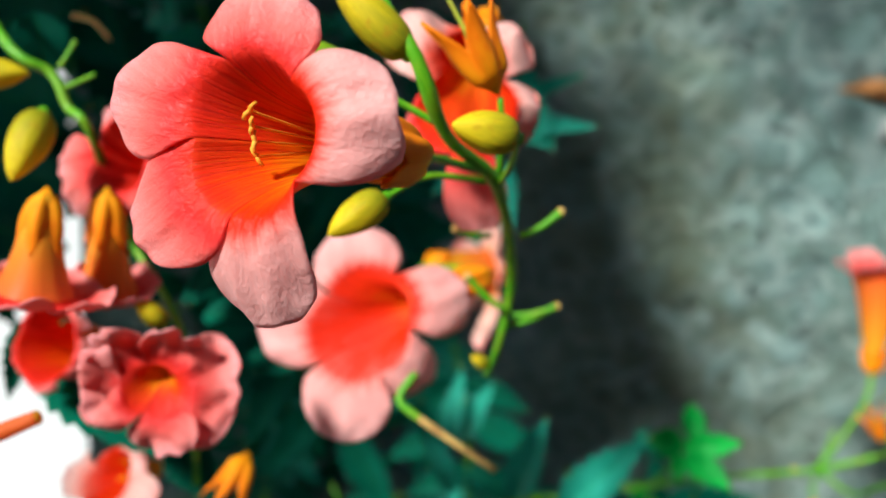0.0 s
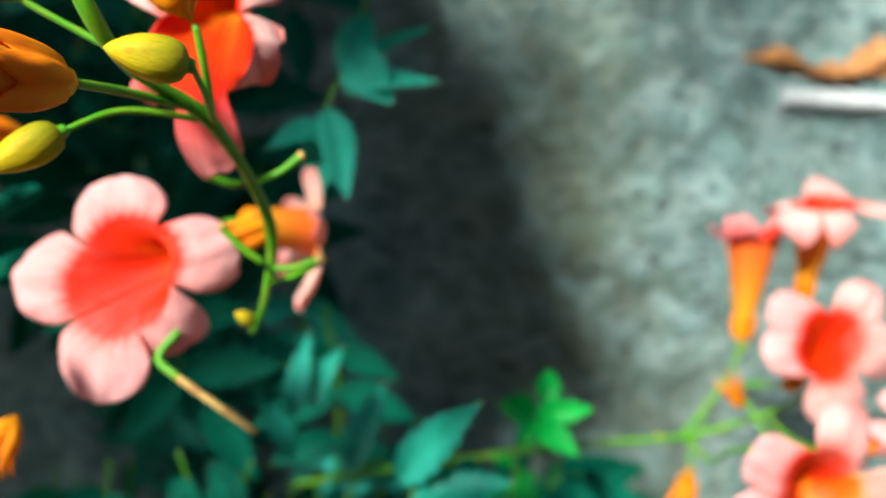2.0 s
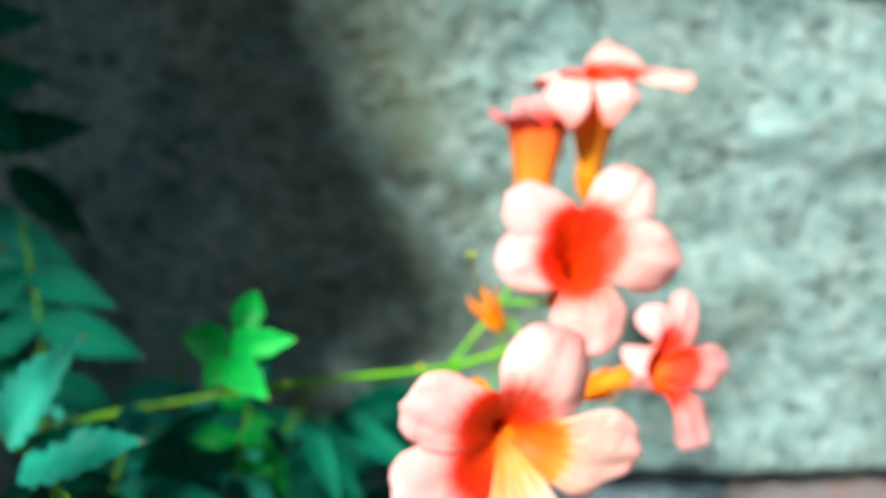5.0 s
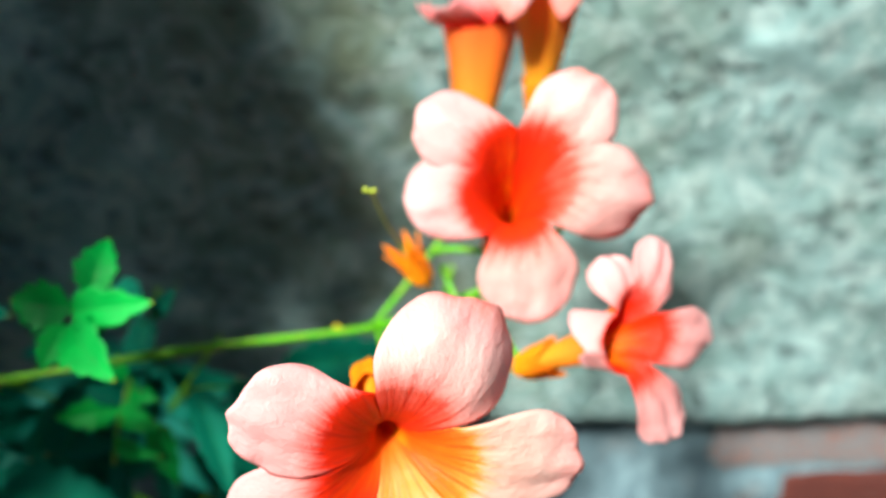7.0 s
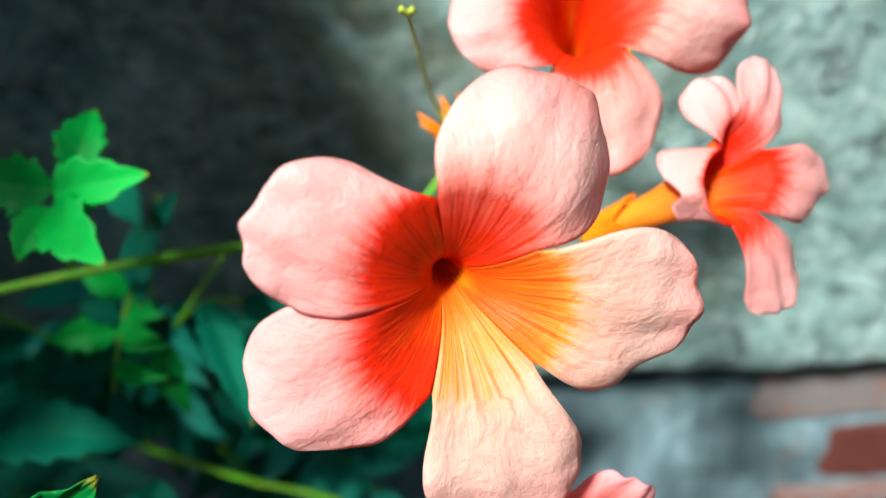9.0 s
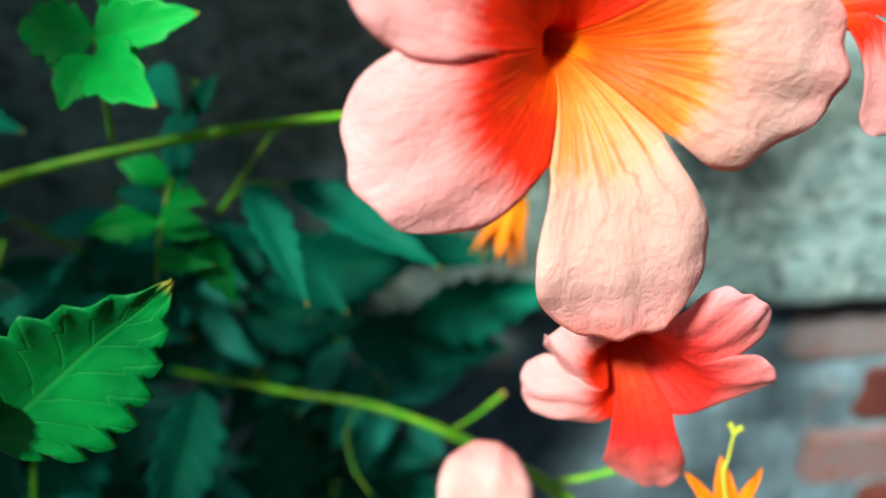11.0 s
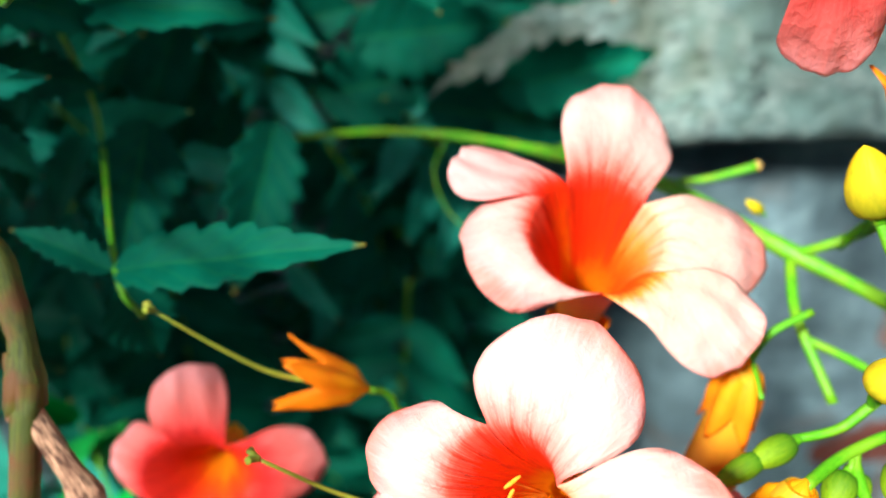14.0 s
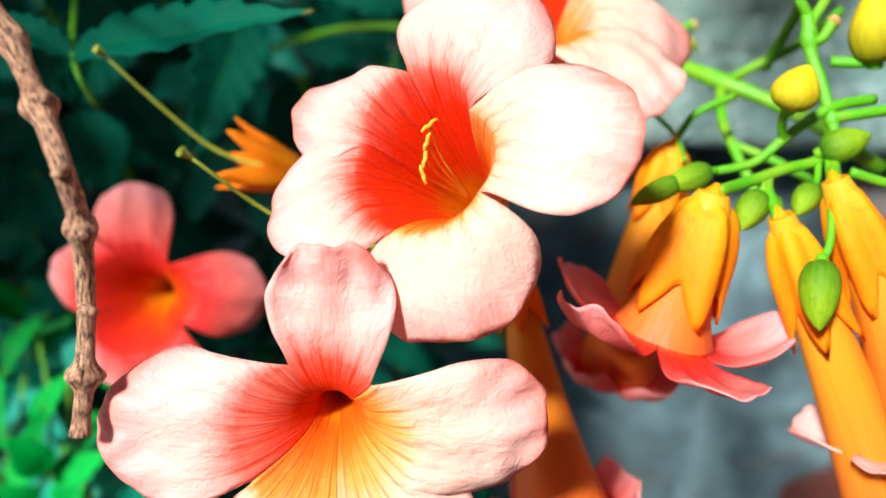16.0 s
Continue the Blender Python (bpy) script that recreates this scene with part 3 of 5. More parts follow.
bm = bmesh.new()
rows = []
for i in range(81):
    z = LEDGE_Z - 0.002 - 0.5 * i / 80
    row = []
    for j in range(141):
        x = WALL_LEFT + (WALL_RIGHT - WALL_LEFT) * (j / 140) ** 1.2
        d = 0.012 * noise.noise(Vector((x * 9, 5, z * 8))) + 0.006 * noise.noise(Vector((x * 30, 8, z * 24)))
        row.append((x, WALL_Y + 0.05 + d * min(1, i / 3), z))
    rows.append(row)
grid(bm, rows, lambda a, b: (b, a))
box(bm, (WALL_LEFT, WALL_Y + 0.075, 0.0), (WALL_RIGHT, WALL_Y + 0.2, LEDGE_Z - 0.002))
box(bm, (WALL_LEFT, WALL_Y + 0.052, 0.0), (WALL_RIGHT, WALL_Y + 0.074, LEDGE_Z - 0.503))
wall_brick = structure("wall_brick", bm, SMEAR, "old red brick base wall smeared with grey mortar", True)

bm = bmesh.new()
rows = []
for i in range(9):
    a = math.pi * 2 * i / 8
    rows.append([(0.392 + 0.8 * k / 40, WALL_Y + 0.003 - 0.009 * math.cos(a), 1.491 + 0.0095 * math.sin(a) + 0.006 * k / 40 + 0.0012 * noise.noise(Vector((k * 0.6, i, 0)))) for k in range(41)])
grid(bm, rows, lambda a, b: (b, a))
for k in (0, 40):
    bm.faces.new([bm.verts.new(r[k]) for r in rows[:-1]])
structure("trim_white", bm, PAINT_WHITE, "white painted strip set into the plaster wall", True)

bm = bmesh.new()
rows = []
for i in range(21):
    row = []
    for k in range(121):
        x = 0.355 + 0.24 * k / 120
        lift = 0.012 + 0.022 * max(0, 0.5 + noise.noise(Vector((x * 26, 1.7, 0)))) + 0.014 * math.exp(-((x - 0.47) * 26) ** 2)
        end = min(1, k / 18, (120 - k) / 18)
        rag = 0.006 * noise.noise(Vector((x * 75, i * 0.35, 2))) + 0.003 * noise.noise(Vector((x * 210, i * 0.8, 5)))
        row.append((x, WALL_Y + 0.014 - 0.02 * math.sin(math.pi * i / 20) * end + rag * end, 1.505 + (lift + rag * 1.2) * end * i / 20 + 0.03 * max(0, 0.07 - (x - 0.355)) * 8))
    rows.append(row)
grid(bm, rows, lambda a, b: (b, a))
structure("wall_patch", bm, RUST_CLAY, "raw orange clay showing where plaster broke off", True)

# broken plaster stands proud in a ragged line that runs down to the strip and on below it
bm = bmesh.new()
for line, wide in ((((0.332, 1.507), (0.356, 1.474), (0.389, 1.427), (0.419, 1.383), (0.47, 1.33)), 0.008),):
    walk_line = spline([(x, 0, z) for x, z in line], 24)
    rows = []
    for i, p in enumerate(walk_line):
        end = min(1, i / 5, (len(walk_line) - 1 - i) / 5)
        row = []
        for j in range(7):
            u = j / 3 - 1
            n1 = noise.noise(Vector((p.x * 120, j * 0.9, p.z * 120)))
            n2 = noise.noise(Vector((p.x * 50, 3, p.z * 50)))
            side = u * wide * (0.5 + end * (0.6 + n2))
            row.append((p.x + side * 0.75 + 0.004 * n2, WALL_Y + 0.009 - (1 - u * u) * (0.015 + 0.006 * n1) * end, p.z + side * 0.65 + 0.003 * n1))
        rows.append(row)
    grid(bm, rows, lambda a, b: (b, a))
structure("wall_crack", bm, PLASTER, "ragged edge of broken plaster on the wall", True)

bm = bmesh.new()
bmesh.ops.create_grid(bm, x_segments=60, y_segments=60, size=400)
for w in bm.verts:
    w.co.z = 0.004 * noise.noise(w.co * 0.6)
structure("ground", bm, PAVING, "pale concrete ground in full daylight")

# unseen walls, added to keep low sky light off the shaded wall
bm = bmesh.new()
box(bm, (-2.2, -1.9, 0.0), (3.0, -1.7, 2.7))
box(bm, (2.4, -1.9, 0.0), (2.6, 0.86, 2.7))
structure("sky_block_walls", bm, MORTAR, "plain grey unseen walls added to close the passage and block low sky")

# unseen dark strip over the pale ground, added so less light bounces up
bm = bmesh.new()
bmesh.ops.create_grid(bm, x_segments=40, y_segments=20, size=1.0)
for w in bm.verts:
    w.co = Vector((0.4 + w.co.x * 2.6, -0.52 + w.co.y * 1.16, 0.012 + 0.006 * noise.noise(w.co * 7)))
structure("path", bm, DIM_GROUND, "unseen dark soil-coloured strip added to cut light bounced off the ground", True)


# ---- the vine ----
upper_spray = thing("flower_spray", "drooping trumpet vine spray with coral pink flowers and yellow buds", "flower spray", "trumpet vine sprays", (0.0010, 0.1743, 1.5348))
stem(upper_spray, ((-0.0153, 0.2059, 1.5864), (0.0020, 0.1764, 1.5351), (0.0141, 0.1681, 1.5157), (0.0218, 0.1766, 1.4984), (0.0357, 0.1941, 1.4848), (0.0438, 0.2235, 1.4551), (0.0422, 0.2286, 1.4314), (0.0385, 0.2279, 1.4190)), 0.0018, 0.0012, knots=((0.35, 0.3), (0.55, 0.3), (0.72, 0.35)))
flower(upper_spray, (-0.0097, 0.1178, 1.5007), (0.0166, 0.1604, 1.4946), ((-1, 0.0243, 0.0201, 0.12), (75, 0.0255, 0.0208, 0.22), (171, 0.0311, 0.0192, 0.25), (-136, 0.0270, 0.0228, 0.05), (-77, 0.0289, 0.0201, 0.05)), notches=((36, 0.0115), (125, 0.0116), (-176, 0.0130), (-97, 0.0101), (-25, 0.0129)), pale=(1, 2), pink=(1, 2), seed=1, stamens=True, face=(-0.364, -0.909, 0.202), taper=4.0, root=0.0045, cup_r=0.006, cup_l=0.022, label="large coral pink trumpet flower with an orange throat")
stem(upper_spray, ((0.0165, 0.1614, 1.4945), (0.0221, 0.1753, 1.4925), (0.0323, 0.1898, 1.4888)), 0.001, 0.0011)
flower(upper_spray, (-0.0008, 0.2332, 1.4318), (0.0391, 0.2540, 1.4465), ((-17, 0.0327, 0.0301, 0.10), (64, 0.0344, 0.0240, 0.23), (135, 0.0266, 0.0213, 0.35), (-169, 0.0384, 0.0307, 0.10), (-94, 0.0374, 0.0286, 0.10)), notches=((23, 0.0184), (86, 0.0133), (158, 0.0148), (-134, 0.0184), (-56, 0.0154)), pale=True, seed=2, pink=(0, 1, 2, 3, 4), face=(-0.140, -0.943, 0.301), taper=4.2, label="open coral pink trumpet flower with rounded lobes")
flower(upper_spray, (0.0417, 0.3250, 1.4294), (0.0173, 0.3079, 1.4342), ((0, 0.0265, 0.0140, 0.12), (75, 0.0220, 0.0160, 0.25), (145, 0.0250, 0.0160, 0.30), (205, 0.0340, 0.0160, 0.30), (290, 0.0230, 0.0150, 0.40)), mouth=0.0090, pale=True, seed=3, face=(0.840, 0.530, -0.080), gold=(0, 1, 2, 3, 4), taper=1.0, root=0.0062, cup_r=0.0068, cup_l=0.010, label="pale peach trumpet flower turned sideways to the wall")
stem(upper_spray, ((0.0173, 0.3079, 1.4342), (0.0150, 0.2900, 1.4390), (0.0250, 0.2700, 1.4440), (0.0391, 0.2540, 1.4465)), 0.0011, 0.0011)
flower(upper_spray, (0.0265, 0.2165, 1.5060), (0.0340, 0.2530, 1.5330), ((28, 0.0258, 0.0184, 0.15), (95, 0.0209, 0.0159, 0.25), (168, 0.0376, 0.0184, 0.20), (-127, 0.0251, 0.0158, 0.25), (-46, 0.0335, 0.0195, 0.10)), notches=((60, 0.0115), (147, 0.0176), (-172, 0.0157), (-74, 0.0121), (-15, 0.0218)), pale=(0, 1, 4), seed=4, face=(-0.201, -0.932, 0.301), taper=2.0)
spent_calyx(upper_spray, (0.0338, 0.1838, 1.5083), (0.0215, 0.1830, 1.5282), 0.0058, (0.0192, 0.1823, 1.5344))
stem(upper_spray, ((0.0343, 0.1847, 1.5077), (0.0357, 0.1868, 1.4984), (0.0357, 0.1942, 1.4855)), 0.0009, 0.001)
bud(upper_spray, (0.0123, 0.1702, 1.5160), (-0.0049, 0.1684, 1.5313), 0.0047, label="long yellow-green flower bud")
bud(upper_spray, (0.0376, 0.1685, 1.4991), (0.0225, 0.1630, 1.5017), 0.0047, label="plump yellow flower bud")
bud(upper_spray, (0.0080, 0.1753, 1.4831), (-0.0045, 0.1674, 1.4748), 0.0042, label="pointed yellow-green flower bud")
stem(upper_spray, ((0.0080, 0.1753, 1.4831), (0.0181, 0.1845, 1.4876), (0.0342, 0.1943, 1.4858)), 0.0007, 0.0009)
stem(upper_spray, ((0.0379, 0.1695, 1.4989), (0.0378, 0.1803, 1.4922), (0.0360, 0.1941, 1.4848)), 0.0007, 0.0009)
stem(upper_spray, ((-0.0084, 0.1699, 1.5164), (0.0035, 0.1733, 1.5092), (0.0217, 0.1760, 1.5000)), 0.0007, 0.0009)
bud(upper_spray, (0.0002, 0.1709, 1.5121), (-0.0123, 0.1684, 1.5182), 0.0026, green=True, label="slim green flower bud")
bud(upper_spray, (-0.0023, 0.1773, 1.5105), (-0.0156, 0.1742, 1.5181), 0.003, green=True)
stub(upper_spray, (0.0438, 0.2061, 1.4695), (0.0548, 0.2076, 1.4766), 0.0011)
stub(upper_spray, (0.0453, 0.2235, 1.4411), (0.0584, 0.2222, 1.4449), 0.0011)
stub(upper_spray, (0.0424, 0.2238, 1.4426), (0.0305, 0.2230, 1.4527), 0.0011)
stub(upper_spray, (0.0371, 0.2279, 1.4650), (0.0261, 0.2239, 1.4673), 0.0011)
stub(upper_spray, (0.0435, 0.2330, 1.4341), (0.0589, 0.2265, 1.4437), 0.0011)
bud(upper_spray, (0.0389, 0.2281, 1.4222), (0.0332, 0.2281, 1.4254), 0.0022)
stem(upper_spray, ((0.0157, 0.2296, 1.4178), (0.0110, 0.2250, 1.4106), (0.0179, 0.2217, 1.4056)), 0.0012, 0.0013)
stem(upper_spray, ((0.0174, 0.2218, 1.4059), (0.0302, 0.2181, 1.3993), (0.0428, 0.2144, 1.3928)), 0.0012, 0.0011, material=STUB, name="dry_stalk", label="dried pinkish brown flower stalk", rag=0.3)
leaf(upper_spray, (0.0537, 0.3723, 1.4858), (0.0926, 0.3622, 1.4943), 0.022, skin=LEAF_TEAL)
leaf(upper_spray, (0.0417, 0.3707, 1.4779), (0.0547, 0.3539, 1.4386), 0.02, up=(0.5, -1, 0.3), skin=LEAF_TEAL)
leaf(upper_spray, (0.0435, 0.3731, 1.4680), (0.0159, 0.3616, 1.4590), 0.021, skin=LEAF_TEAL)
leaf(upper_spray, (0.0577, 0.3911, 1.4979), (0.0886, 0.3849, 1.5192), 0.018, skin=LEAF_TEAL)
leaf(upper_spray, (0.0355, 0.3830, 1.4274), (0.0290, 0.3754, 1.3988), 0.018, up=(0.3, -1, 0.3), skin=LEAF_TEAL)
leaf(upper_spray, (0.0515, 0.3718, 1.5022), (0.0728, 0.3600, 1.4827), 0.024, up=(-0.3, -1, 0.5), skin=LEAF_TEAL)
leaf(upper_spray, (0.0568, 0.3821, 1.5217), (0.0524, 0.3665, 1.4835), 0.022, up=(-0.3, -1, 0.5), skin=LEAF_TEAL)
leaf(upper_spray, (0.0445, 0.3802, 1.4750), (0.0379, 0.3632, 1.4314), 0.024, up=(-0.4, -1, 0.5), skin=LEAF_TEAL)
stem(upper_spray, ((0.0588, 0.4143, 1.5441), (0.0485, 0.3862, 1.4974), (0.0411, 0.3731, 1.4753), (0.0370, 0.3822, 1.4249)), 0.0009, 0.0007)
left_spray = thing("flower_spray", "crowded trumpet vine spray with crumpled coral flowers and leaves", "flower spray", "trumpet vine sprays", (-0.1116, 0.2373, 1.5413))
stem(left_spray, ((-0.1571, 0.2735, 1.5665), (-0.1079, 0.2219, 1.5176), (-0.0927, 0.2197, 1.5073), (-0.0873, 0.2177, 1.4980), (-0.0805, 0.2162, 1.4912), (-0.0798, 0.2392, 1.4560), (-0.0562, 0.2222, 1.4245), (-0.0680, 0.2659, 1.3428)), 0.0016, 0.0011)
stem(left_spray, ((-0.0908, 0.2187, 1.5026), (-0.0861, 0.2190, 1.5045), (-0.0791, 0.2177, 1.5076)), 0.0008, 0.0007)
stem(left_spray, ((-0.0904, 0.2200, 1.5090), (-0.0884, 0.2207, 1.5123), (-0.0859, 0.2217, 1.5169)), 0.0008, 0.0007)
flower(left_spray, (-0.0863, 0.1919, 1.4497), (-0.0818, 0.1925, 1.4765), ((20, 0.0184, 0.0180, 0.20), (92, 0.0200, 0.0180, 0.20), (164, 0.0216, 0.0180, 0.20), (236, 0.0184, 0.0180, 0.20), (308, 0.0200, 0.0180, 0.20)), mouth=0.009, pale=False, seed=5, label="hanging orange trumpet flower seen from the side")
flower(left_spray, (-0.0772, 0.2161, 1.4434), (-0.0747, 0.2124, 1.4741), ((0, 0.0147, 0.0150, 0.25), (72, 0.0160, 0.0150, 0.25), (144, 0.0173, 0.0150, 0.25), (216, 0.0147, 0.0150, 0.25), (288, 0.0160, 0.0150, 0.25)), mouth=0.0075, pale=False, seed=6)
flower(left_spray, (-0.0734, 0.2178, 1.4836), (-0.0393, 0.2546, 1.4697), ((6, 0.0148, 0.0219, 0.10), (72, 0.0169, 0.0162, 0.10), (162, 0.0163, 0.0195, 0.20), (-114, 0.0335, 0.0198, 0.30), (-97, 0.0262, 0.0166, 0.15)), notches=((52, 0.0123), (98, 0.0100), (-154, 0.0078), (-110, 0.0094), (-60, 0.0084)), pale=False, seed=7, face=(-0.423, -0.900, 0.106), taper=2.0)
flower(left_spray, (-0.0530, 0.1866, 1.4266), (-0.0517, 0.1958, 1.4306), ((28, 0.0187, 0.0159, -0.30), (94, 0.0228, 0.0311, 0.05), (164, 0.0186, 0.0210, 0.00), (-91, 0.0176, 0.0235, -0.05), (-51, 0.0200, 0.0193, -0.30)), notches=((58, 0.0071), (131, 0.0083), (-161, 0.0066), (-80, 0.0075), (-23, 0.0072)), pale=False, seed=8, ruffle=4.5, calyx=False, face=(0.102, -0.973, 0.205), taper=2.6, label="crumpled coral flower past its best")
flower(left_spray, (-0.1005, 0.2221, 1.4240), (-0.0828, 0.2698, 1.4030), ((30, 0.0129, 0.0130, 0.10), (102, 0.0140, 0.0130, 0.10), (174, 0.0151, 0.0130, 0.10), (246, 0.0129, 0.0130, 0.10), (318, 0.0140, 0.0130, 0.10)), mouth=0.0115, pale=False, seed=9)
flower(left_spray, (-0.0956, 0.2497, 1.3623), (-0.0832, 0.2690, 1.3572), ((-104, 0.0321, 0.0186, 0.18), (162, 0.0121, 0.0207, 0.18), (35, 0.0171, 0.0165, 0.18), (88, 0.0284, 0.0186, 0.18), (-61, 0.0151, 0.0165, 0.18)), mouth=0.0115, pale=True, seed=10, face=(-0.5295, -0.5861, 0.6133))
bud(left_spray, (-0.0888, 0.2071, 1.4967), (-0.0919, 0.1932, 1.4796), 0.0052, label="yellow bud flushed orange")
bud(left_spray, (-0.0601, 0.2142, 1.4352), (-0.0670, 0.2110, 1.4440), 0.0032)
bud(left_spray, (-0.1170, 0.2194, 1.5060), (-0.0992, 0.2196, 1.5070), 0.0045)
stem(left_spray, ((-0.1008, 0.1785, 1.4113), (-0.0906, 0.1793, 1.4153), (-0.0808, 0.1803, 1.4198)), 0.0028, 0.002, material=TUBE, name="flower_tube", label="slim orange flower tube")
spent_calyx(left_spray, (-0.0422, 0.2432, 1.3799), (-0.0488, 0.2346, 1.3637), 0.005)
leaf(left_spray, (-0.0785, 0.2377, 1.4488), (-0.1013, 0.2332, 1.4278), 0.024)
leaf(left_spray, (-0.1101, 0.2386, 1.4055), (-0.0659, 0.2241, 1.3863), 0.021)
leaf(left_spray, (-0.1232, 0.2523, 1.4215), (-0.1277, 0.2464, 1.3940), 0.011, up=(0.6, -1, 0.2))
leaf(left_spray, (-0.0522, 0.2667, 1.4414), (-0.0721, 0.2635, 1.4262), 0.018)
leaf(left_spray, (-0.0256, 0.2595, 1.4084), (-0.0440, 0.2584, 1.4030), 0.014)
leaf(left_spray, (-0.0698, 0.2818, 1.4164), (-0.0342, 0.2812, 1.4139), 0.022)
leaf(left_spray, (-0.0771, 0.2622, 1.3729), (-0.0587, 0.2574, 1.3508), 0.02)
leaf(left_spray, (-0.1149, 0.2545, 1.5264), (-0.1135, 0.2601, 1.5049), 0.02, up=(0.4, -1, 0.2))
leaf(left_spray, (-0.0370, 0.2624, 1.4521), (-0.0675, 0.2578, 1.4279), 0.019)
leaf(left_spray, (-0.0498, 0.2726, 1.4047), (-0.0343, 0.2705, 1.3973), 0.014)
stem(left_spray, ((-0.1123, 0.2751, 1.5268), (-0.1048, 0.2747, 1.5253), (-0.0983, 0.2734, 1.5190)), 0.0012, 0.0007, material=STUB, name="tendril", label="pale dry curling tendril")
low_leaves = thing("leafy_shoot", "leafy vine shoot with toothed blue-green leaflets", "leafy shoot", "leafy shoots", (0.0899, 0.3229, 1.2966))
stem(low_leaves, ((0.0407, 0.3362, 1.2230), (0.0681, 0.3335, 1.3120), (0.0892, 0.3270, 1.3111), (0.1104, 0.3194, 1.2882)), 0.001, 0.0008)
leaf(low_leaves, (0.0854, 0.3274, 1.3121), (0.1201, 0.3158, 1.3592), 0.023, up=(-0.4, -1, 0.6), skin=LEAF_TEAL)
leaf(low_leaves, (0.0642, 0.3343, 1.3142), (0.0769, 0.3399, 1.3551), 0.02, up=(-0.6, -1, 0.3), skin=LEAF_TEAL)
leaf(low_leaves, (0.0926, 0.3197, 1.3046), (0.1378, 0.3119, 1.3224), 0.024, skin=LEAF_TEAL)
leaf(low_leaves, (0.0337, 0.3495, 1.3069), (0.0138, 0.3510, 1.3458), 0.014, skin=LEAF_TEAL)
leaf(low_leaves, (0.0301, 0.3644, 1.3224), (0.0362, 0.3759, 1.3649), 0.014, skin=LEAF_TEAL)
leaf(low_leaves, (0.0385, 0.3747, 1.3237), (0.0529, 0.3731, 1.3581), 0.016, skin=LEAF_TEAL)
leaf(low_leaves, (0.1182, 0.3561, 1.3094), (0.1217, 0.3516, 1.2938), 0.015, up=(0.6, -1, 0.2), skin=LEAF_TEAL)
right_spray = thing("flower_spray", "upright trumpet vine spray of pale pink flowers on a green stalk", "flower spray", "trumpet vine sprays", (0.1017, 0.4028, 1.2777))
stem(right_spray, ((0.0199, 0.4493, 1.2330), (0.1044, 0.4028, 1.2784), (0.1745, 0.4008, 1.2938), (0.2387, 0.4112, 1.2969), (0.2514, 0.4152, 1.2967)), 0.0016, 0.0016, knots=((0.25, 0.4), (0.5, 0.3), (0.97, 0.5)))
stem(right_spray, ((0.2514, 0.4152, 1.2967), (0.2671, 0.4202, 1.3170), (0.2831, 0.4304, 1.3367), (0.2890, 0.4392, 1.3492)), 0.0014, 0.0013)
stem(right_spray, ((0.2537, 0.4150, 1.2969), (0.2782, 0.4022, 1.3139), (0.3030, 0.3907, 1.3348), (0.3181, 0.3956, 1.3541), (0.3142, 0.4177, 1.3818)), 0.0018, 0.0013)
stem(right_spray, ((0.2537, 0.4148, 1.2963), (0.2570, 0.3837, 1.2992), (0.2500, 0.3480, 1.3240), (0.2490, 0.3230, 1.3395)), 0.0014, 0.0013)
stem(right_spray, ((0.2719, 0.3968, 1.3386), (0.2789, 0.3922, 1.3423), (0.2931, 0.3859, 1.3440)), 0.0012, 0.0012)
stem(right_spray, ((0.2914, 0.4027, 1.3206), (0.2960, 0.3787, 1.3181), (0.2956, 0.3492, 1.3264)), 0.0012, 0.0012)
flower(right_spray, (0.2930, 0.4546, 1.4120), (0.2890, 0.4396, 1.3506), ((30, 0.0250, 0.0200, -0.30), (102, 0.0260, 0.0200, -0.30), (174, 0.0250, 0.0200, -0.30), (246, 0.0280, 0.0210, -0.30), (318, 0.0250, 0.0200, -0.30)), mouth=0.0150, pale=False, seed=11, face=(-0.20, 0.10, 0.97), taper=1.0, cup_r=0.0062, label="upright orange trumpet flower seen from outside")
flower(right_spray, (0.3065, 0.4113, 1.4403), (0.3099, 0.4166, 1.3834), ((14, 0.0340, 0.0255, -0.10), (79, 0.0400, 0.0228, 0.06), (135, 0.0220, 0.0200, 0.42), (-145, 0.0270, 0.0228, 0.50), (-97, 0.0270, 0.0209, 0.20)), notches=((49, 0.0186), (116, 0.0110), (-170, 0.0105), (-108, 0.0164), (-40, 0.0104)), pale=True, seed=12, face=(-0.045, -0.120, 0.992), taper=1.3)
flower(right_spray, (0.2921, 0.3516, 1.3826), (0.2931, 0.3859, 1.3440), ((37, 0.0372, 0.0262, 0.10), (95, 0.0403, 0.0280, 0.29), (172, 0.0414, 0.0293, 0.20), (-104, 0.0334, 0.0251, 0.10), (-56, 0.0354, 0.0226, 0.10)), notches=((55, 0.0155), (144, 0.0141), (-153, 0.0174), (-72, 0.0121), (-6, 0.0144)), pale=True, seed=13, pink=(3, 4), face=(-0.050, -0.935, 0.352), taper=4.2, label="pale pink trumpet flower with a red throat")
flower(right_spray, (0.3222, 0.3250, 1.3496), (0.2949, 0.3434, 1.3249), ((31, 0.0272, 0.0170, 0.20), (106, 0.0292, 0.0180, 0.15), (162, 0.0362, 0.0173, 0.15), (-99, 0.0156, 0.0164, 0.30), (-15, 0.0217, 0.0132, 0.30)), notches=((58, 0.0073), (164, 0.0095), (-162, 0.0124), (-40, 0.0073), (-1, 0.0115)), pale=True, seed=14, pink=(0, 1, 2, 3, 4), face=(0.310, -0.879, 0.362), taper=3.5)
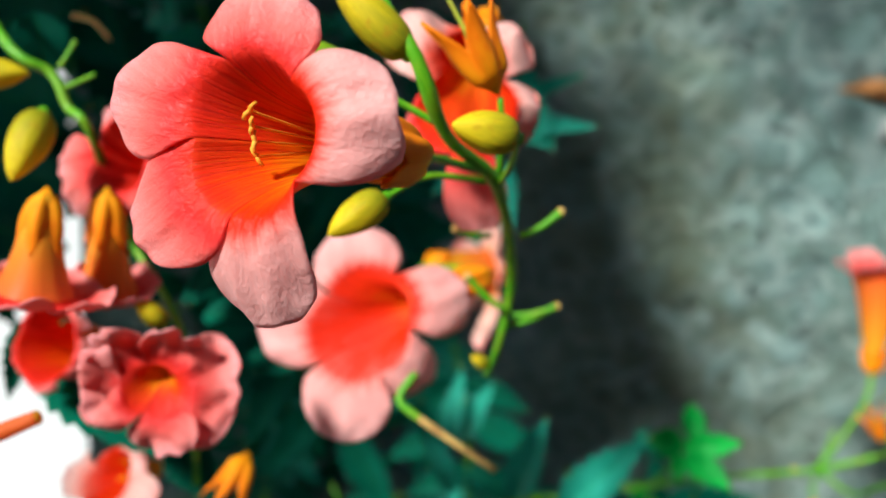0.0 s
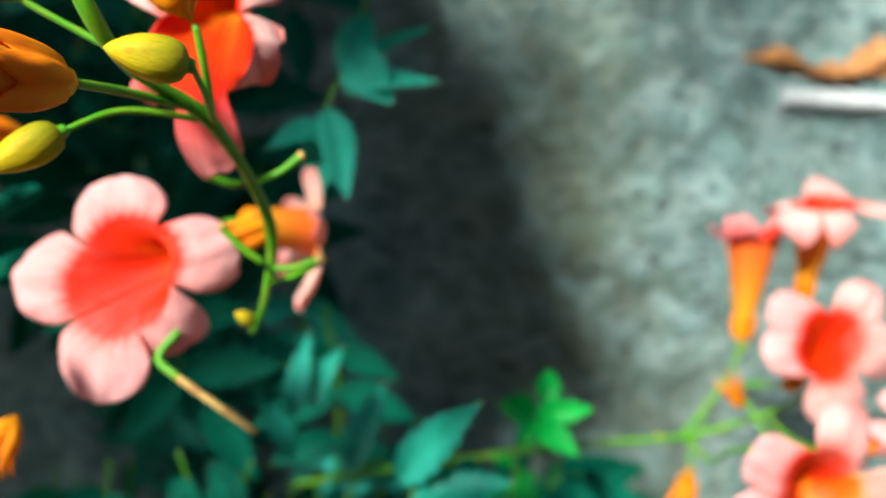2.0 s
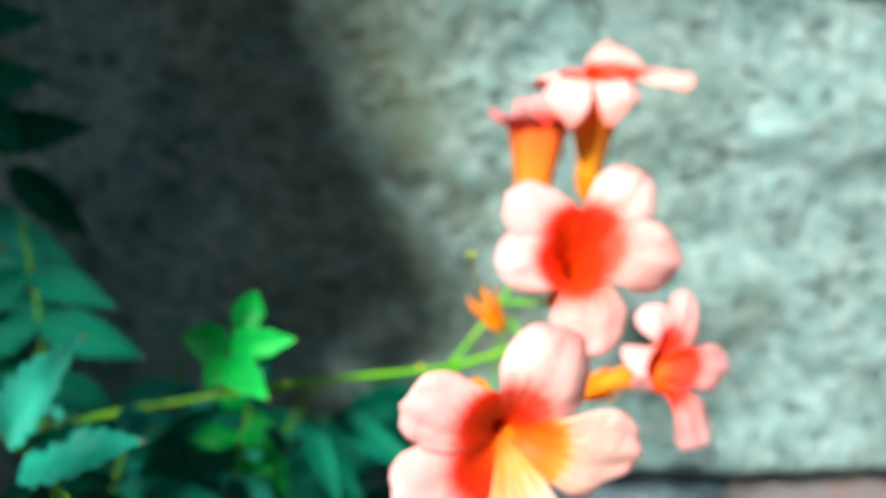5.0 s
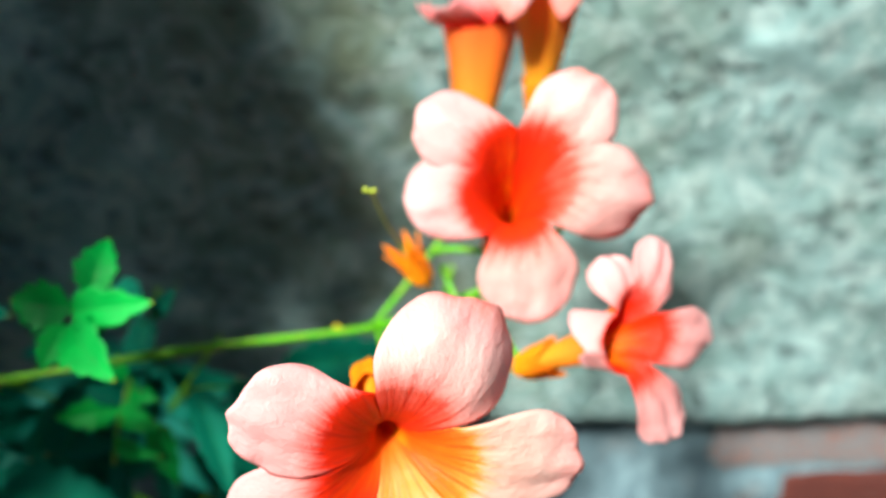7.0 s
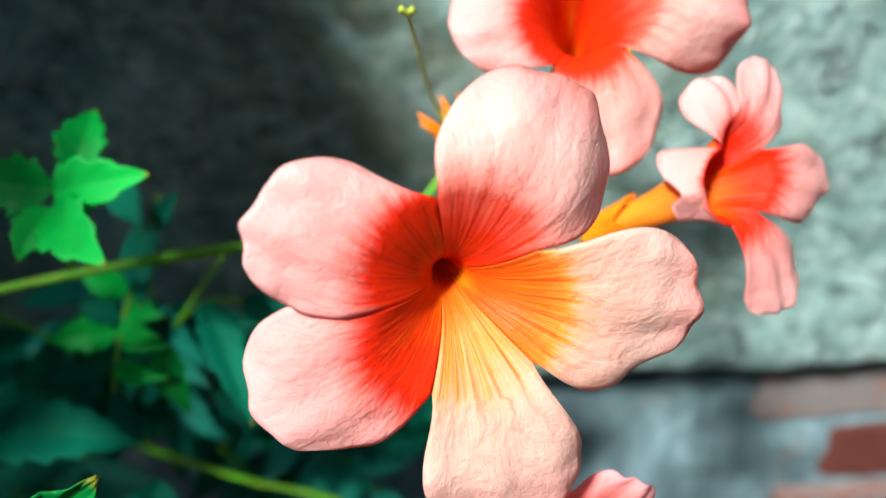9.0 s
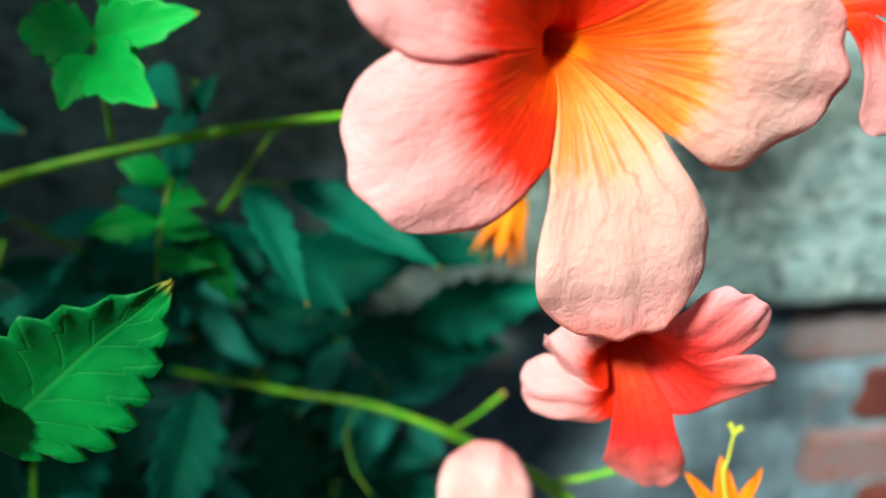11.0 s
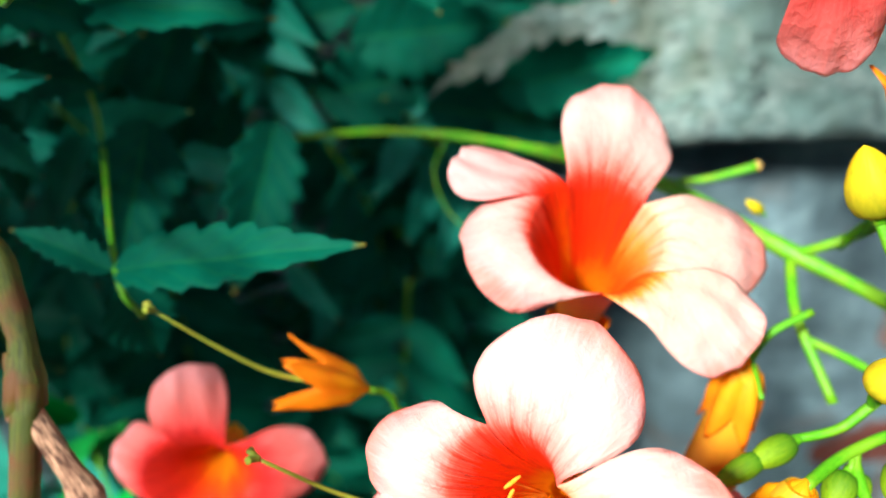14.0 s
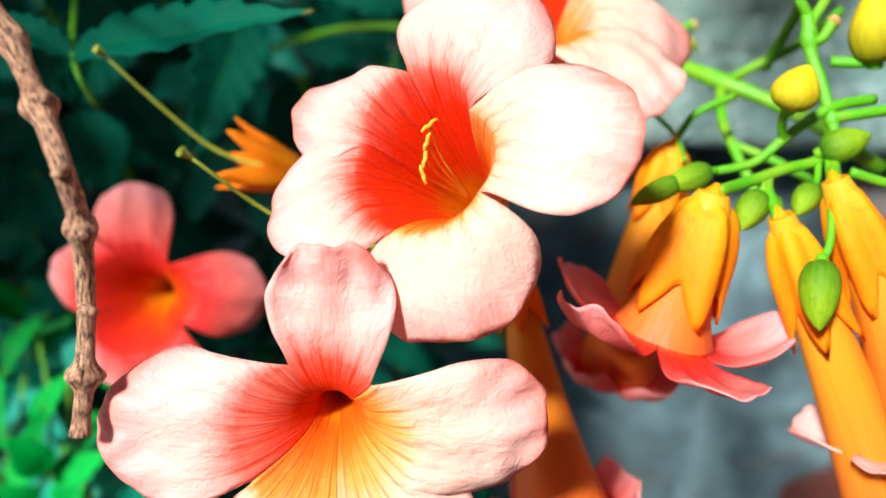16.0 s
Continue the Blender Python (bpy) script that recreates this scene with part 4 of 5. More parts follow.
flower(right_spray, (0.2560, 0.2783, 1.3439), (0.2490, 0.3220, 1.3400), ((27, 0.0390, 0.0337, 0.30), (98, 0.0425, 0.0314, 0.10), (167, 0.0501, 0.0298, 0.10), (-118, 0.0390, 0.0291, 0.10), (-61, 0.0375, 0.0250, 0.10)), notches=((52, 0.0142), (135, 0.0167), (-161, 0.0169), (-87, 0.0127), (-15, 0.0191)), pale=True, seed=15, pink=(3, 4), gold=(1, 2), face=(0.108, -0.993, 0.052), taper=6.0, root=0.0014, label="large pale pink trumpet flower, red throat with dark veins")
spent_calyx(right_spray, (0.2712, 0.3870, 1.3295), (0.2595, 0.3859, 1.3476), 0.0042, (0.2498, 0.3515, 1.3783))
bud(right_spray, (0.2392, 0.4136, 1.2946), (0.2366, 0.4141, 1.2987), 0.0018)
sprig = thing("leafy_shoot", "young sprig of bright green leaflets on the green stalk", "leafy shoot", "leafy shoots", (0.1561, 0.3722, 1.3179))
leaf(sprig, (0.1606, 0.3751, 1.3320), (0.1636, 0.3901, 1.3454), 0.0145, young=True, up=(0, -1, 0.45), teeth=4, point=0.4)
leaf(sprig, (0.1555, 0.3716, 1.3281), (0.1827, 0.3633, 1.3360), 0.0150, young=True, up=(0, -1, 0.45), teeth=4, point=0.4)
leaf(sprig, (0.1555, 0.3719, 1.3289), (0.1361, 0.3748, 1.3302), 0.0175, young=True, up=(0, -1, 0.45), teeth=4, point=0.4)
leaf(sprig, (0.1547, 0.3681, 1.3253), (0.1483, 0.3598, 1.3134), 0.0110, young=True, up=(0, -1, 0.45), teeth=4, point=0.4)
leaf(sprig, (0.1559, 0.3680, 1.3253), (0.1737, 0.3480, 1.3181), 0.0165, young=True, up=(0, -1, 0.45), teeth=4, point=0.4)
stem(sprig, ((0.1555, 0.3719, 1.3289), (0.1532, 0.3768, 1.3152), (0.1481, 0.3903, 1.2957)), 0.0007, 0.0009)
# several leaflets here take the bright green to look lit
hanging_leaf = thing("compound_leaf", "hanging compound leaf with small green leaflets", "leaf", "compound leaves", (0.1559, 0.4249, 1.2829))
stem(hanging_leaf, ((0.1620, 0.4263, 1.2823), (0.1563, 0.4141, 1.2734), (0.1519, 0.4012, 1.2550), (0.1517, 0.3891, 1.2365)), 0.0009, 0.0006)
leaf(hanging_leaf, (0.1534, 0.4064, 1.2649), (0.1689, 0.3976, 1.2658), 0.009, up=(0.1, -1, 0.4), teeth=5, young=True)
leaf(hanging_leaf, (0.1513, 0.3999, 1.2525), (0.1712, 0.3909, 1.2536), 0.009, up=(0.1, -1, 0.4), teeth=5, young=True)
leaf(hanging_leaf, (0.1508, 0.4000, 1.2525), (0.1305, 0.3978, 1.2494), 0.008, up=(0.1, -1, 0.4), teeth=5)
leaf(hanging_leaf, (0.1537, 0.4085, 1.2668), (0.1382, 0.4101, 1.2737), 0.009, up=(0.1, -1, 0.4), teeth=5)
leaf(hanging_leaf, (0.1519, 0.3943, 1.2463), (0.1596, 0.3859, 1.2318), 0.009, up=(0.1, -1, 0.4), teeth=5)
leaf(hanging_leaf, (0.1583, 0.4275, 1.2881), (0.1610, 0.4075, 1.2725), 0.012, up=(0.1, -1, 0.4), teeth=5)
leaf(hanging_leaf, (0.1496, 0.4376, 1.3056), (0.1604, 0.4244, 1.2934), 0.013, up=(0.1, -1, 0.4), teeth=5)
leaf(hanging_leaf, (0.1613, 0.4337, 1.2896), (0.1714, 0.4367, 1.3033), 0.008, up=(0.1, -1, 0.4), teeth=5)
leaf(hanging_leaf, (0.1641, 0.4156, 1.2456), (0.1689, 0.4096, 1.2352), 0.008, up=(0.1, -1, 0.4), teeth=5)
leaf(hanging_leaf, (0.1547, 0.4187, 1.2725), (0.1387, 0.4187, 1.2786), 0.0125, up=(-0.1, -1, 0.5), teeth=4, young=True)
leaf(hanging_leaf, (0.1614, 0.4288, 1.2938), (0.1567, 0.4126, 1.2704), 0.0135, up=(-0.1, -1, 0.5), teeth=4)
leaf(hanging_leaf, (0.1538, 0.4148, 1.2698), (0.1688, 0.4059, 1.2683), 0.0115, up=(-0.1, -1, 0.5), teeth=4, young=True)
leaf(hanging_leaf, (0.1514, 0.4097, 1.2612), (0.1271, 0.4077, 1.2592), 0.0135, up=(-0.1, -1, 0.5), teeth=4, young=True)
leaf(hanging_leaf, (0.1514, 0.4090, 1.2620), (0.1699, 0.4005, 1.2594), 0.012, up=(-0.1, -1, 0.5), teeth=4, young=True)
leaf(hanging_leaf, (0.1654, 0.4080, 1.2560), (0.1764, 0.3917, 1.2379), 0.0135, up=(-0.1, -1, 0.5), teeth=4, young=True)
stem(hanging_leaf, ((0.1626, 0.4406, 1.2999), (0.1595, 0.4246, 1.2827), (0.1536, 0.4167, 1.2692), (0.1500, 0.4088, 1.2556)), 0.0008, 0.0006)
mid_leaves = thing("compound_leaf", "glossy toothed compound leaf with yellow leaf tips", "leaf", "compound leaves", (0.1829, 0.4062, 1.2751))
stem(mid_leaves, ((0.1904, 0.4242, 1.2871), (0.1732, 0.4023, 1.2675), (0.1833, 0.4031, 1.2758), (0.1949, 0.4095, 1.2720)), 0.0008, 0.0006)
leaf(mid_leaves, (0.1833, 0.4031, 1.2758), (0.2020, 0.3697, 1.2501), 0.0145, up=(0.5, -1, 0.5))
leaf(mid_leaves, (0.1947, 0.4116, 1.2715), (0.2439, 0.3929, 1.2480), 0.0175, up=(0.1, -0.7, 1))
leaf(mid_leaves, (0.1798, 0.4299, 1.2459), (0.2114, 0.4130, 1.2200), 0.022)
leaf(mid_leaves, (0.2304, 0.4761, 1.2105), (0.2823, 0.4729, 1.2098), 0.024)
leaf(mid_leaves, (0.2383, 0.4945, 1.1634), (0.3125, 0.4991, 1.1781), 0.036, up=(0, -1, 0.3))
leaf(mid_leaves, (0.2060, 0.4928, 1.1576), (0.2892, 0.5015, 1.1404), 0.04, up=(0, -1, 0.3))
leaf(mid_leaves, (0.1717, 0.5177, 1.1825), (0.2463, 0.5193, 1.1879), 0.045, up=(0, -1, 0.25))
leaf(mid_leaves, (0.1535, 0.5142, 1.1567), (0.2194, 0.5190, 1.1671), 0.045, up=(0, -1, 0.25))
leaf(mid_leaves, (0.1985, 0.5455, 1.1907), (0.2830, 0.5499, 1.2010), 0.04, up=(0, -1, 0.25))
leaf(mid_leaves, (0.1214, 0.5209, 1.1858), (0.1776, 0.5258, 1.1961), 0.04, up=(0, -1, 0.25))
big_leaf = thing("vine_leaf", "large toothed dark green leaf with raised veins", "leaf", "large leaves", (0.1389, 0.3019, 1.2633))
leaf(big_leaf, (0.1495, 0.2880, 1.2725), (0.1905, 0.2830, 1.3070), 0.031, up=(0.15, -1, -0.05), teeth=8, fold=0.3, droop=0.05, point=0.5, skin=LEAF_MID)
stem(big_leaf, ((0.1298, 0.3016, 1.2520), (0.1420, 0.2930, 1.2610), (0.1498, 0.2881, 1.2728)), 0.0009, 0.0008)
leaf(big_leaf, (0.1425, 0.2835, 1.2857), (0.1573, 0.2793, 1.2839), 0.0165, up=(0, -1, 0.5), young=True, teeth=5, point=0.2)
lower_leaf = thing("compound_leaf", "dark green toothed leaf with a pale pointed tip", "leaf", "compound leaves", (0.1232, 0.3284, 1.1774))
leaf(lower_leaf, (0.1225, 0.3283, 1.1771), (0.1897, 0.3124, 1.1920), 0.0185, up=(0, -0.75, 1), teeth=8)
leaf(lower_leaf, (0.1225, 0.3283, 1.1771), (0.0963, 0.3351, 1.1874), 0.011)
leaf(lower_leaf, (0.1105, 0.3564, 1.1556), (0.1166, 0.3562, 1.1267), 0.024, up=(0.5, -1, 0.2))
leaf(lower_leaf, (0.0929, 0.4009, 1.2299), (0.1604, 0.3942, 1.2243), 0.026, up=(0, -0.75, 1))
leaf(lower_leaf, (0.1132, 0.3996, 1.1913), (0.1059, 0.3638, 1.1521), 0.03, up=(0.6, -1, 0.2))
leaf(lower_leaf, (0.1501, 0.4258, 1.1795), (0.1356, 0.3849, 1.1315), 0.03, up=(0.4, -1, 0.2))
stem(lower_leaf, ((0.0950, 0.4199, 1.2512), (0.0920, 0.4010, 1.2299), (0.0988, 0.3968, 1.1952), (0.1232, 0.3284, 1.1774), (0.1283, 0.3261, 1.1642)), 0.001, 0.0008)
hanging_spray = thing("flower_spray", "branching trumpet vine spray with wide pale flowers and hanging orange tubes", "flower spray", "trumpet vine sprays", (0.1782, 0.4415, 1.1665))
stem(hanging_spray, ((0.1201, 0.4897, 1.1444), (0.1836, 0.4324, 1.1712), (0.2183, 0.4154, 1.1750), (0.2484, 0.3922, 1.1777), (0.2776, 0.3626, 1.1794), (0.3033, 0.3314, 1.1739), (0.3228, 0.3177, 1.1671), (0.3430, 0.3101, 1.1554)), 0.0014, 0.0022, knots=((0.28, 0.3), (0.43, 0.35), (0.57, 0.35), (0.71, 0.35)))
stub(hanging_spray, (0.2477, 0.3935, 1.1780), (0.2688, 0.4040, 1.1859), 0.0011)
stub(hanging_spray, (0.2776, 0.3629, 1.1798), (0.3033, 0.3614, 1.1856), 0.0013)
bud(hanging_spray, (0.2972, 0.3398, 1.1818), (0.2922, 0.3410, 1.1854), 0.0016)
stem(hanging_spray, ((0.2131, 0.4219, 1.1707), (0.2080, 0.4120, 1.1640), (0.2110, 0.4010, 1.1557), (0.2172, 0.3921, 1.1507)), 0.0004, 0.0003, name="tendril")
stem(hanging_spray, ((0.3030, 0.3307, 1.1724), (0.2999, 0.3177, 1.1663), (0.3001, 0.3092, 1.1618), (0.3041, 0.2967, 1.1511)), 0.0015, 0.0013)
stem(hanging_spray, ((0.3001, 0.3092, 1.1618), (0.3091, 0.3039, 1.1593), (0.3190, 0.2987, 1.1550)), 0.0012, 0.0012)
stem(hanging_spray, ((0.3031, 0.3312, 1.1732), (0.3100, 0.3257, 1.1797), (0.3198, 0.3235, 1.1861), (0.3290, 0.3232, 1.1955)), 0.0014, 0.0013)
stem(hanging_spray, ((0.3049, 0.2739, 1.1777), (0.3170, 0.2742, 1.1797), (0.3341, 0.2793, 1.1808)), 0.0013, 0.0013)
stem(hanging_spray, ((0.3066, 0.2818, 1.1884), (0.3141, 0.2786, 1.1894), (0.3207, 0.2807, 1.1949)), 0.0013, 0.001)
stem(hanging_spray, ((0.3067, 0.2644, 1.1688), (0.3144, 0.2632, 1.1668), (0.3251, 0.2616, 1.1645)), 0.0011, 0.0011)
stem(hanging_spray, ((0.2740, 0.3004, 1.1725), (0.2803, 0.2976, 1.1670), (0.2792, 0.2855, 1.1641)), 0.0006, 0.0006)
flower(hanging_spray, (0.2785, 0.2962, 1.2711), (0.2685, 0.3315, 1.2922), ((35, 0.0312, 0.0182, 0.12), (83, 0.0261, 0.0194, 0.12), (172, 0.0408, 0.0187, 0.15), (-114, 0.0273, 0.0180, 0.20), (-63, 0.0221, 0.0200, 0.25)), notches=((47, 0.0112), (142, 0.0120), (-156, 0.0128), (-110, 0.0075), (-12, 0.0163)), pale=(3, 4), pink=(3, 4), seed=16, face=(-0.201, -0.947, -0.252), taper=3.8, label="coral flower with narrow flaring lobes")
stem(hanging_spray, ((0.2685, 0.3315, 1.2922), (0.2737, 0.3559, 1.2954), (0.2872, 0.3741, 1.3089), (0.2761, 0.3985, 1.3325)), 0.0011, 0.0012)
flower(hanging_spray, (0.2442, 0.3064, 1.1978), (0.2450, 0.3300, 1.1500), ((23, 0.0415, 0.0282, 0.10), (102, 0.0412, 0.0242, 0.25), (141, 0.0419, 0.0234, 0.10), (-94, 0.0320, 0.0292, 0.10), (-53, 0.0379, 0.0166, 0.10)), notches=((66, 0.0126), (142, 0.0148), (-167, 0.0157), (-51, 0.0151), (-23, 0.0134)), pale=True, seed=17, pink=(4,), gold=(1, 2), face=(0.080, -0.558, 0.826), taper=2.2, root=0.005, cup_r=0.0066, label="pale pink flower with a yellow and red throat")
flower(hanging_spray, (0.2177, 0.2436, 1.1789), (0.2330, 0.2705, 1.1545), ((3, 0.0353, 0.0290, 0.10), (76, 0.0366, 0.0268, 0.10), (156, 0.0337, 0.0327, 0.30), (-130, 0.0331, 0.0270, 0.10), (-81, 0.0298, 0.0216, 0.10)), notches=((36, 0.0096), (117, 0.0140), (180, 0.0161), (-101, 0.0116), (-34, 0.0157)), pale=True, seed=18, stamens=True, gold=(1, 2), face=(-0.396, -0.676, 0.621), taper=1.5, root=0.0036, cup_r=0.0056, label="wide pale flower with red streaks and yellow stamens")
flower(hanging_spray, (0.2017, 0.2215, 1.1315), (0.2019, 0.2515, 1.1307), ((0, 0.0354, 0.0212, -0.12), (81, 0.0380, 0.0242, 0.15), (136, 0.0315, 0.0251, 0.25), (-159, 0.0301, 0.0248, 0.25), (-86, 0.0401, 0.0276, 0.12)), notches=((32, 0.0127), (118, 0.0133), (172, 0.0120), (-116, 0.0144), (-28, 0.0157)), pale=True, seed=19, gold=(1, 2, 3), ruffle=1.9, face=(-0.050, -0.935, 0.352), taper=4.5, label="pale pink flower with crinkled lobes and an orange throat")
flower(hanging_spray, (0.1354, 0.3193, 1.1070), (0.1391, 0.3468, 1.1017), ((-4, 0.0358, 0.0222, 0.20), (87, 0.0366, 0.0261, 0.20), (155, 0.0393, 0.0197, 0.20), (-156, 0.0274, 0.0208, 0.20), (-61, 0.0283, 0.0215, 0.15)), notches=((35, 0.0136), (122, 0.0128), (173, 0.0151), (-105, 0.0150), (-23, 0.0157)), pale=False, seed=20, face=(0.103, -0.927, 0.361), taper=2.6, label="red-throated coral flower behind a dry twig")
flower(hanging_spray, (0.2690, 0.2547, 1.1346), (0.2762, 0.2586, 1.1657), ((0, 0.0300, 0.0180, 0.30), (72, 0.0300, 0.0170, 0.15), (144, 0.0260, 0.0170, 0.40), (216, 0.0260, 0.0180, 0.40), (288, 0.0280, 0.0180, 0.30)), mouth=0.0098, pale=False, seed=21, taper=3.2, root=0.0052, cup_r=0.0078, cup_l=0.037, label="hanging orange flower with coral lobes and a yellow calyx")
flower(hanging_spray, (0.3300, 0.2371, 1.0803), (0.2895, 0.2561, 1.1620), ((10, 0.0239, 0.0200, 0.30), (82, 0.0260, 0.0200, 0.30), (154, 0.0281, 0.0200, 0.30), (226, 0.0239, 0.0200, 0.30), (298, 0.0260, 0.0200, 0.30)), mouth=0.012, pale=True, seed=22, taper=1.9, root=0.004, cup_r=0.0054, cup_l=0.032, label="long hanging orange flower tube")
flower(hanging_spray, (0.3257, 0.2421, 1.1202), (0.3005, 0.2590, 1.1689), ((40, 0.0239, 0.0200, 0.30), (112, 0.0260, 0.0200, 0.30), (184, 0.0281, 0.0200, 0.30), (256, 0.0239, 0.0200, 0.30), (328, 0.0260, 0.0200, 0.30)), mouth=0.012, pale=True, seed=23, taper=2.2, root=0.004, cup_r=0.0054, cup_l=0.032)
flower(hanging_spray, (0.2533, 0.2557, 1.0813), (0.2388, 0.2770, 1.1404), ((10, 0.0202, 0.0180, 0.30), (82, 0.0220, 0.0180, 0.30), (154, 0.0238, 0.0180, 0.30), (226, 0.0202, 0.0180, 0.30), (298, 0.0220, 0.0180, 0.30)), mouth=0.0115, pale=False, seed=24)
flower(hanging_spray, (0.2720, 0.2930, 1.1010), (0.2795, 0.2960, 1.1650), ((20, 0.0190, 0.0170, 0.35), (92, 0.0200, 0.0170, 0.35), (164, 0.0190, 0.0170, 0.35), (236, 0.0200, 0.0170, 0.35), (308, 0.0190, 0.0170, 0.35)), mouth=0.0100, pale=False, seed=25, root=0.0046, cup_r=0.0056, cup_l=0.022, label="slim hanging orange flower tube behind the calyx")
stem(hanging_spray, ((0.2795, 0.2960, 1.1650), (0.2850, 0.2990, 1.1720), (0.2949, 0.3011, 1.1764)), 0.0009, 0.0010)
spent_calyx(hanging_spray, (0.1885, 0.3100, 1.1496), (0.1653, 0.3091, 1.1569), 0.0062, (0.1414, 0.3029, 1.1823), seed=0.6)
stem(hanging_spray, ((0.1885, 0.3100, 1.1496), (0.1933, 0.3129, 1.1448), (0.2005, 0.3116, 1.1333), (0.2418, 0.2873, 1.1145)), 0.001, 0.001)
spent_calyx(hanging_spray, (0.2059, 0.2729, 1.1397), (0.1953, 0.2720, 1.1479), 0.005, (0.1688, 0.2699, 1.1678))
spent_calyx(hanging_spray, (0.3086, 0.3008, 1.2192), (0.3055, 0.3046, 1.2355), 0.0055, (0.3074, 0.3074, 1.2463))
stem(hanging_spray, ((0.3086, 0.3006, 1.2189), (0.3118, 0.3095, 1.2007), (0.3127, 0.3258, 1.1791)), 0.0013, 0.0014)
bud(hanging_spray, (0.2967, 0.2910, 1.2073), (0.2922, 0.2951, 1.2219), 0.0052, label="plump yellow-green bud")
stem(hanging_spray, ((0.2967, 0.2910, 1.2073), (0.2993, 0.2871, 1.2009), (0.3025, 0.2861, 1.1966)), 0.0011, 0.0012)
bud(hanging_spray, (0.3145, 0.2784, 1.1889), (0.3117, 0.2802, 1.2051), 0.005)
bud(hanging_spray, (0.2962, 0.2491, 1.1553), (0.2931, 0.2402, 1.1446), 0.0037, green=True, label="pointed bright green bud")
stem(hanging_spray, ((0.3016, 0.2866, 1.1978), (0.3023, 0.2827, 1.1900), (0.3039, 0.2787, 1.1844), (0.3055, 0.2740, 1.1774), (0.3061, 0.2709, 1.1733)), 0.0015, 0.0012, knots=((0.15, 0.5), (0.75, 0.35)))
stem(hanging_spray, ((0.3159, 0.2777, 1.1813), (0.3064, 0.2754, 1.1801), (0.3005, 0.2741, 1.1770), (0.2951, 0.2726, 1.1733), (0.2889, 0.2714, 1.1682), (0.2787, 0.2709, 1.1659)), 0.0013, 0.0010)
stem(hanging_spray, ((0.3058, 0.2710, 1.1735), (0.3017, 0.2693, 1.1696), (0.2948, 0.2678, 1.1682), (0.2863, 0.2650, 1.1662), (0.2766, 0.2586, 1.1659)), 0.0012, 0.0013)
stem(hanging_spray, ((0.2911, 0.2675, 1.1671), (0.2899, 0.2640, 1.1645), (0.2892, 0.2560, 1.1618)), 0.0010, 0.0013)
stem(hanging_spray, ((0.3058, 0.2710, 1.1735), (0.3037, 0.2660, 1.1700), (0.3011, 0.2597, 1.1683)), 0.0011, 0.0014)
stem(hanging_spray, ((0.3031, 0.2675, 1.1707), (0.3010, 0.2598, 1.1660), (0.2985, 0.2519, 1.1590), (0.2967, 0.2493, 1.1558)), 0.0009, 0.0008)
bud(hanging_spray, (0.3088, 0.2907, 1.2069), (0.3061, 0.2941, 1.2203), 0.0046)
stem(hanging_spray, ((0.3088, 0.2907, 1.2069), (0.3059, 0.2881, 1.2013), (0.3018, 0.2853, 1.1953)), 0.0011, 0.0012)
stub(hanging_spray, (0.3029, 0.2827, 1.1924), (0.3061, 0.2835, 1.1966), 0.0012)
bud(hanging_spray, (0.2924, 0.2677, 1.1813), (0.2929, 0.2655, 1.1904), 0.0045, seed=1.5, label="twisted yellow bud")
stem(hanging_spray, ((0.2924, 0.2677, 1.1813), (0.2929, 0.2704, 1.1777), (0.2951, 0.2726, 1.1733)), 0.0009, 0.0010)
bud(hanging_spray, (0.2795, 0.2700, 1.1665), (0.2679, 0.2661, 1.1642), 0.0029, green=True)
bud(hanging_spray, (0.2721, 0.2674, 1.1651), (0.2607, 0.2638, 1.1612), 0.0024, green=True)
stem(hanging_spray, ((0.2721, 0.2674, 1.1651), (0.2751, 0.2695, 1.1651), (0.2787, 0.2708, 1.1658)), 0.0008, 0.0009)
bud(hanging_spray, (0.2883, 0.2637, 1.1638), (0.2824, 0.2579, 1.1581), 0.0032, green=True)
stem(hanging_spray, ((0.2883, 0.2637, 1.1638), (0.2890, 0.2644, 1.1653), (0.2904, 0.2673, 1.1667)), 0.0007, 0.0007)
bud(hanging_spray, (0.2995, 0.2640, 1.1655), (0.2939, 0.2588, 1.1612), 0.0027, green=True)
stem(hanging_spray, ((0.2995, 0.2640, 1.1655), (0.3008, 0.2658, 1.1669), (0.3021, 0.2693, 1.1696)), 0.0007, 0.0008)
bud(hanging_spray, (0.3020, 0.2691, 1.1715), (0.3099, 0.2656, 1.1765), 0.0036, green=True)
bud(hanging_spray, (0.2909, 0.2635, 1.1635), (0.2907, 0.2594, 1.1599), 0.0016, green=True)
old_stem = thing("old_vine", "mottled green-brown vine stem with a swollen joint", "vine stem", "", (0.1449, 0.2377, 1.1927))
stem(old_stem, ((0.0241, 0.3289, 1.2709), (0.1272, 0.2662, 1.2330), (0.1386, 0.2587, 1.2269), (0.1426, 0.2528, 1.2174), (0.1437, 0.2457, 1.2058), (0.1416, 0.2202, 1.1637), (0.1139, -0.0054, 0.7629)), 0.002, 0.0022, material=BARK_GREEN, knots=((0.38, 0.2), (0.66, 0.5)), rag=0.15)
stem(old_stem, ((0.1431, 0.2500, 1.2130), (0.1435, 0.2468, 1.2075), (0.1437, 0.2445, 1.2040), (0.1432, 0.2385, 1.1940)), 0.0021, 0.0021, material=BARK_GREEN, name="joint", label="swollen reddish joint", knots=((0.5, 0.5),), rag=0.3)
stem(old_stem, ((0.1437, 0.2452, 1.2050), (0.1418, 0.2436, 1.2058)), 0.0014, 0.0009, material=BARK, name="scar", rag=0.3)
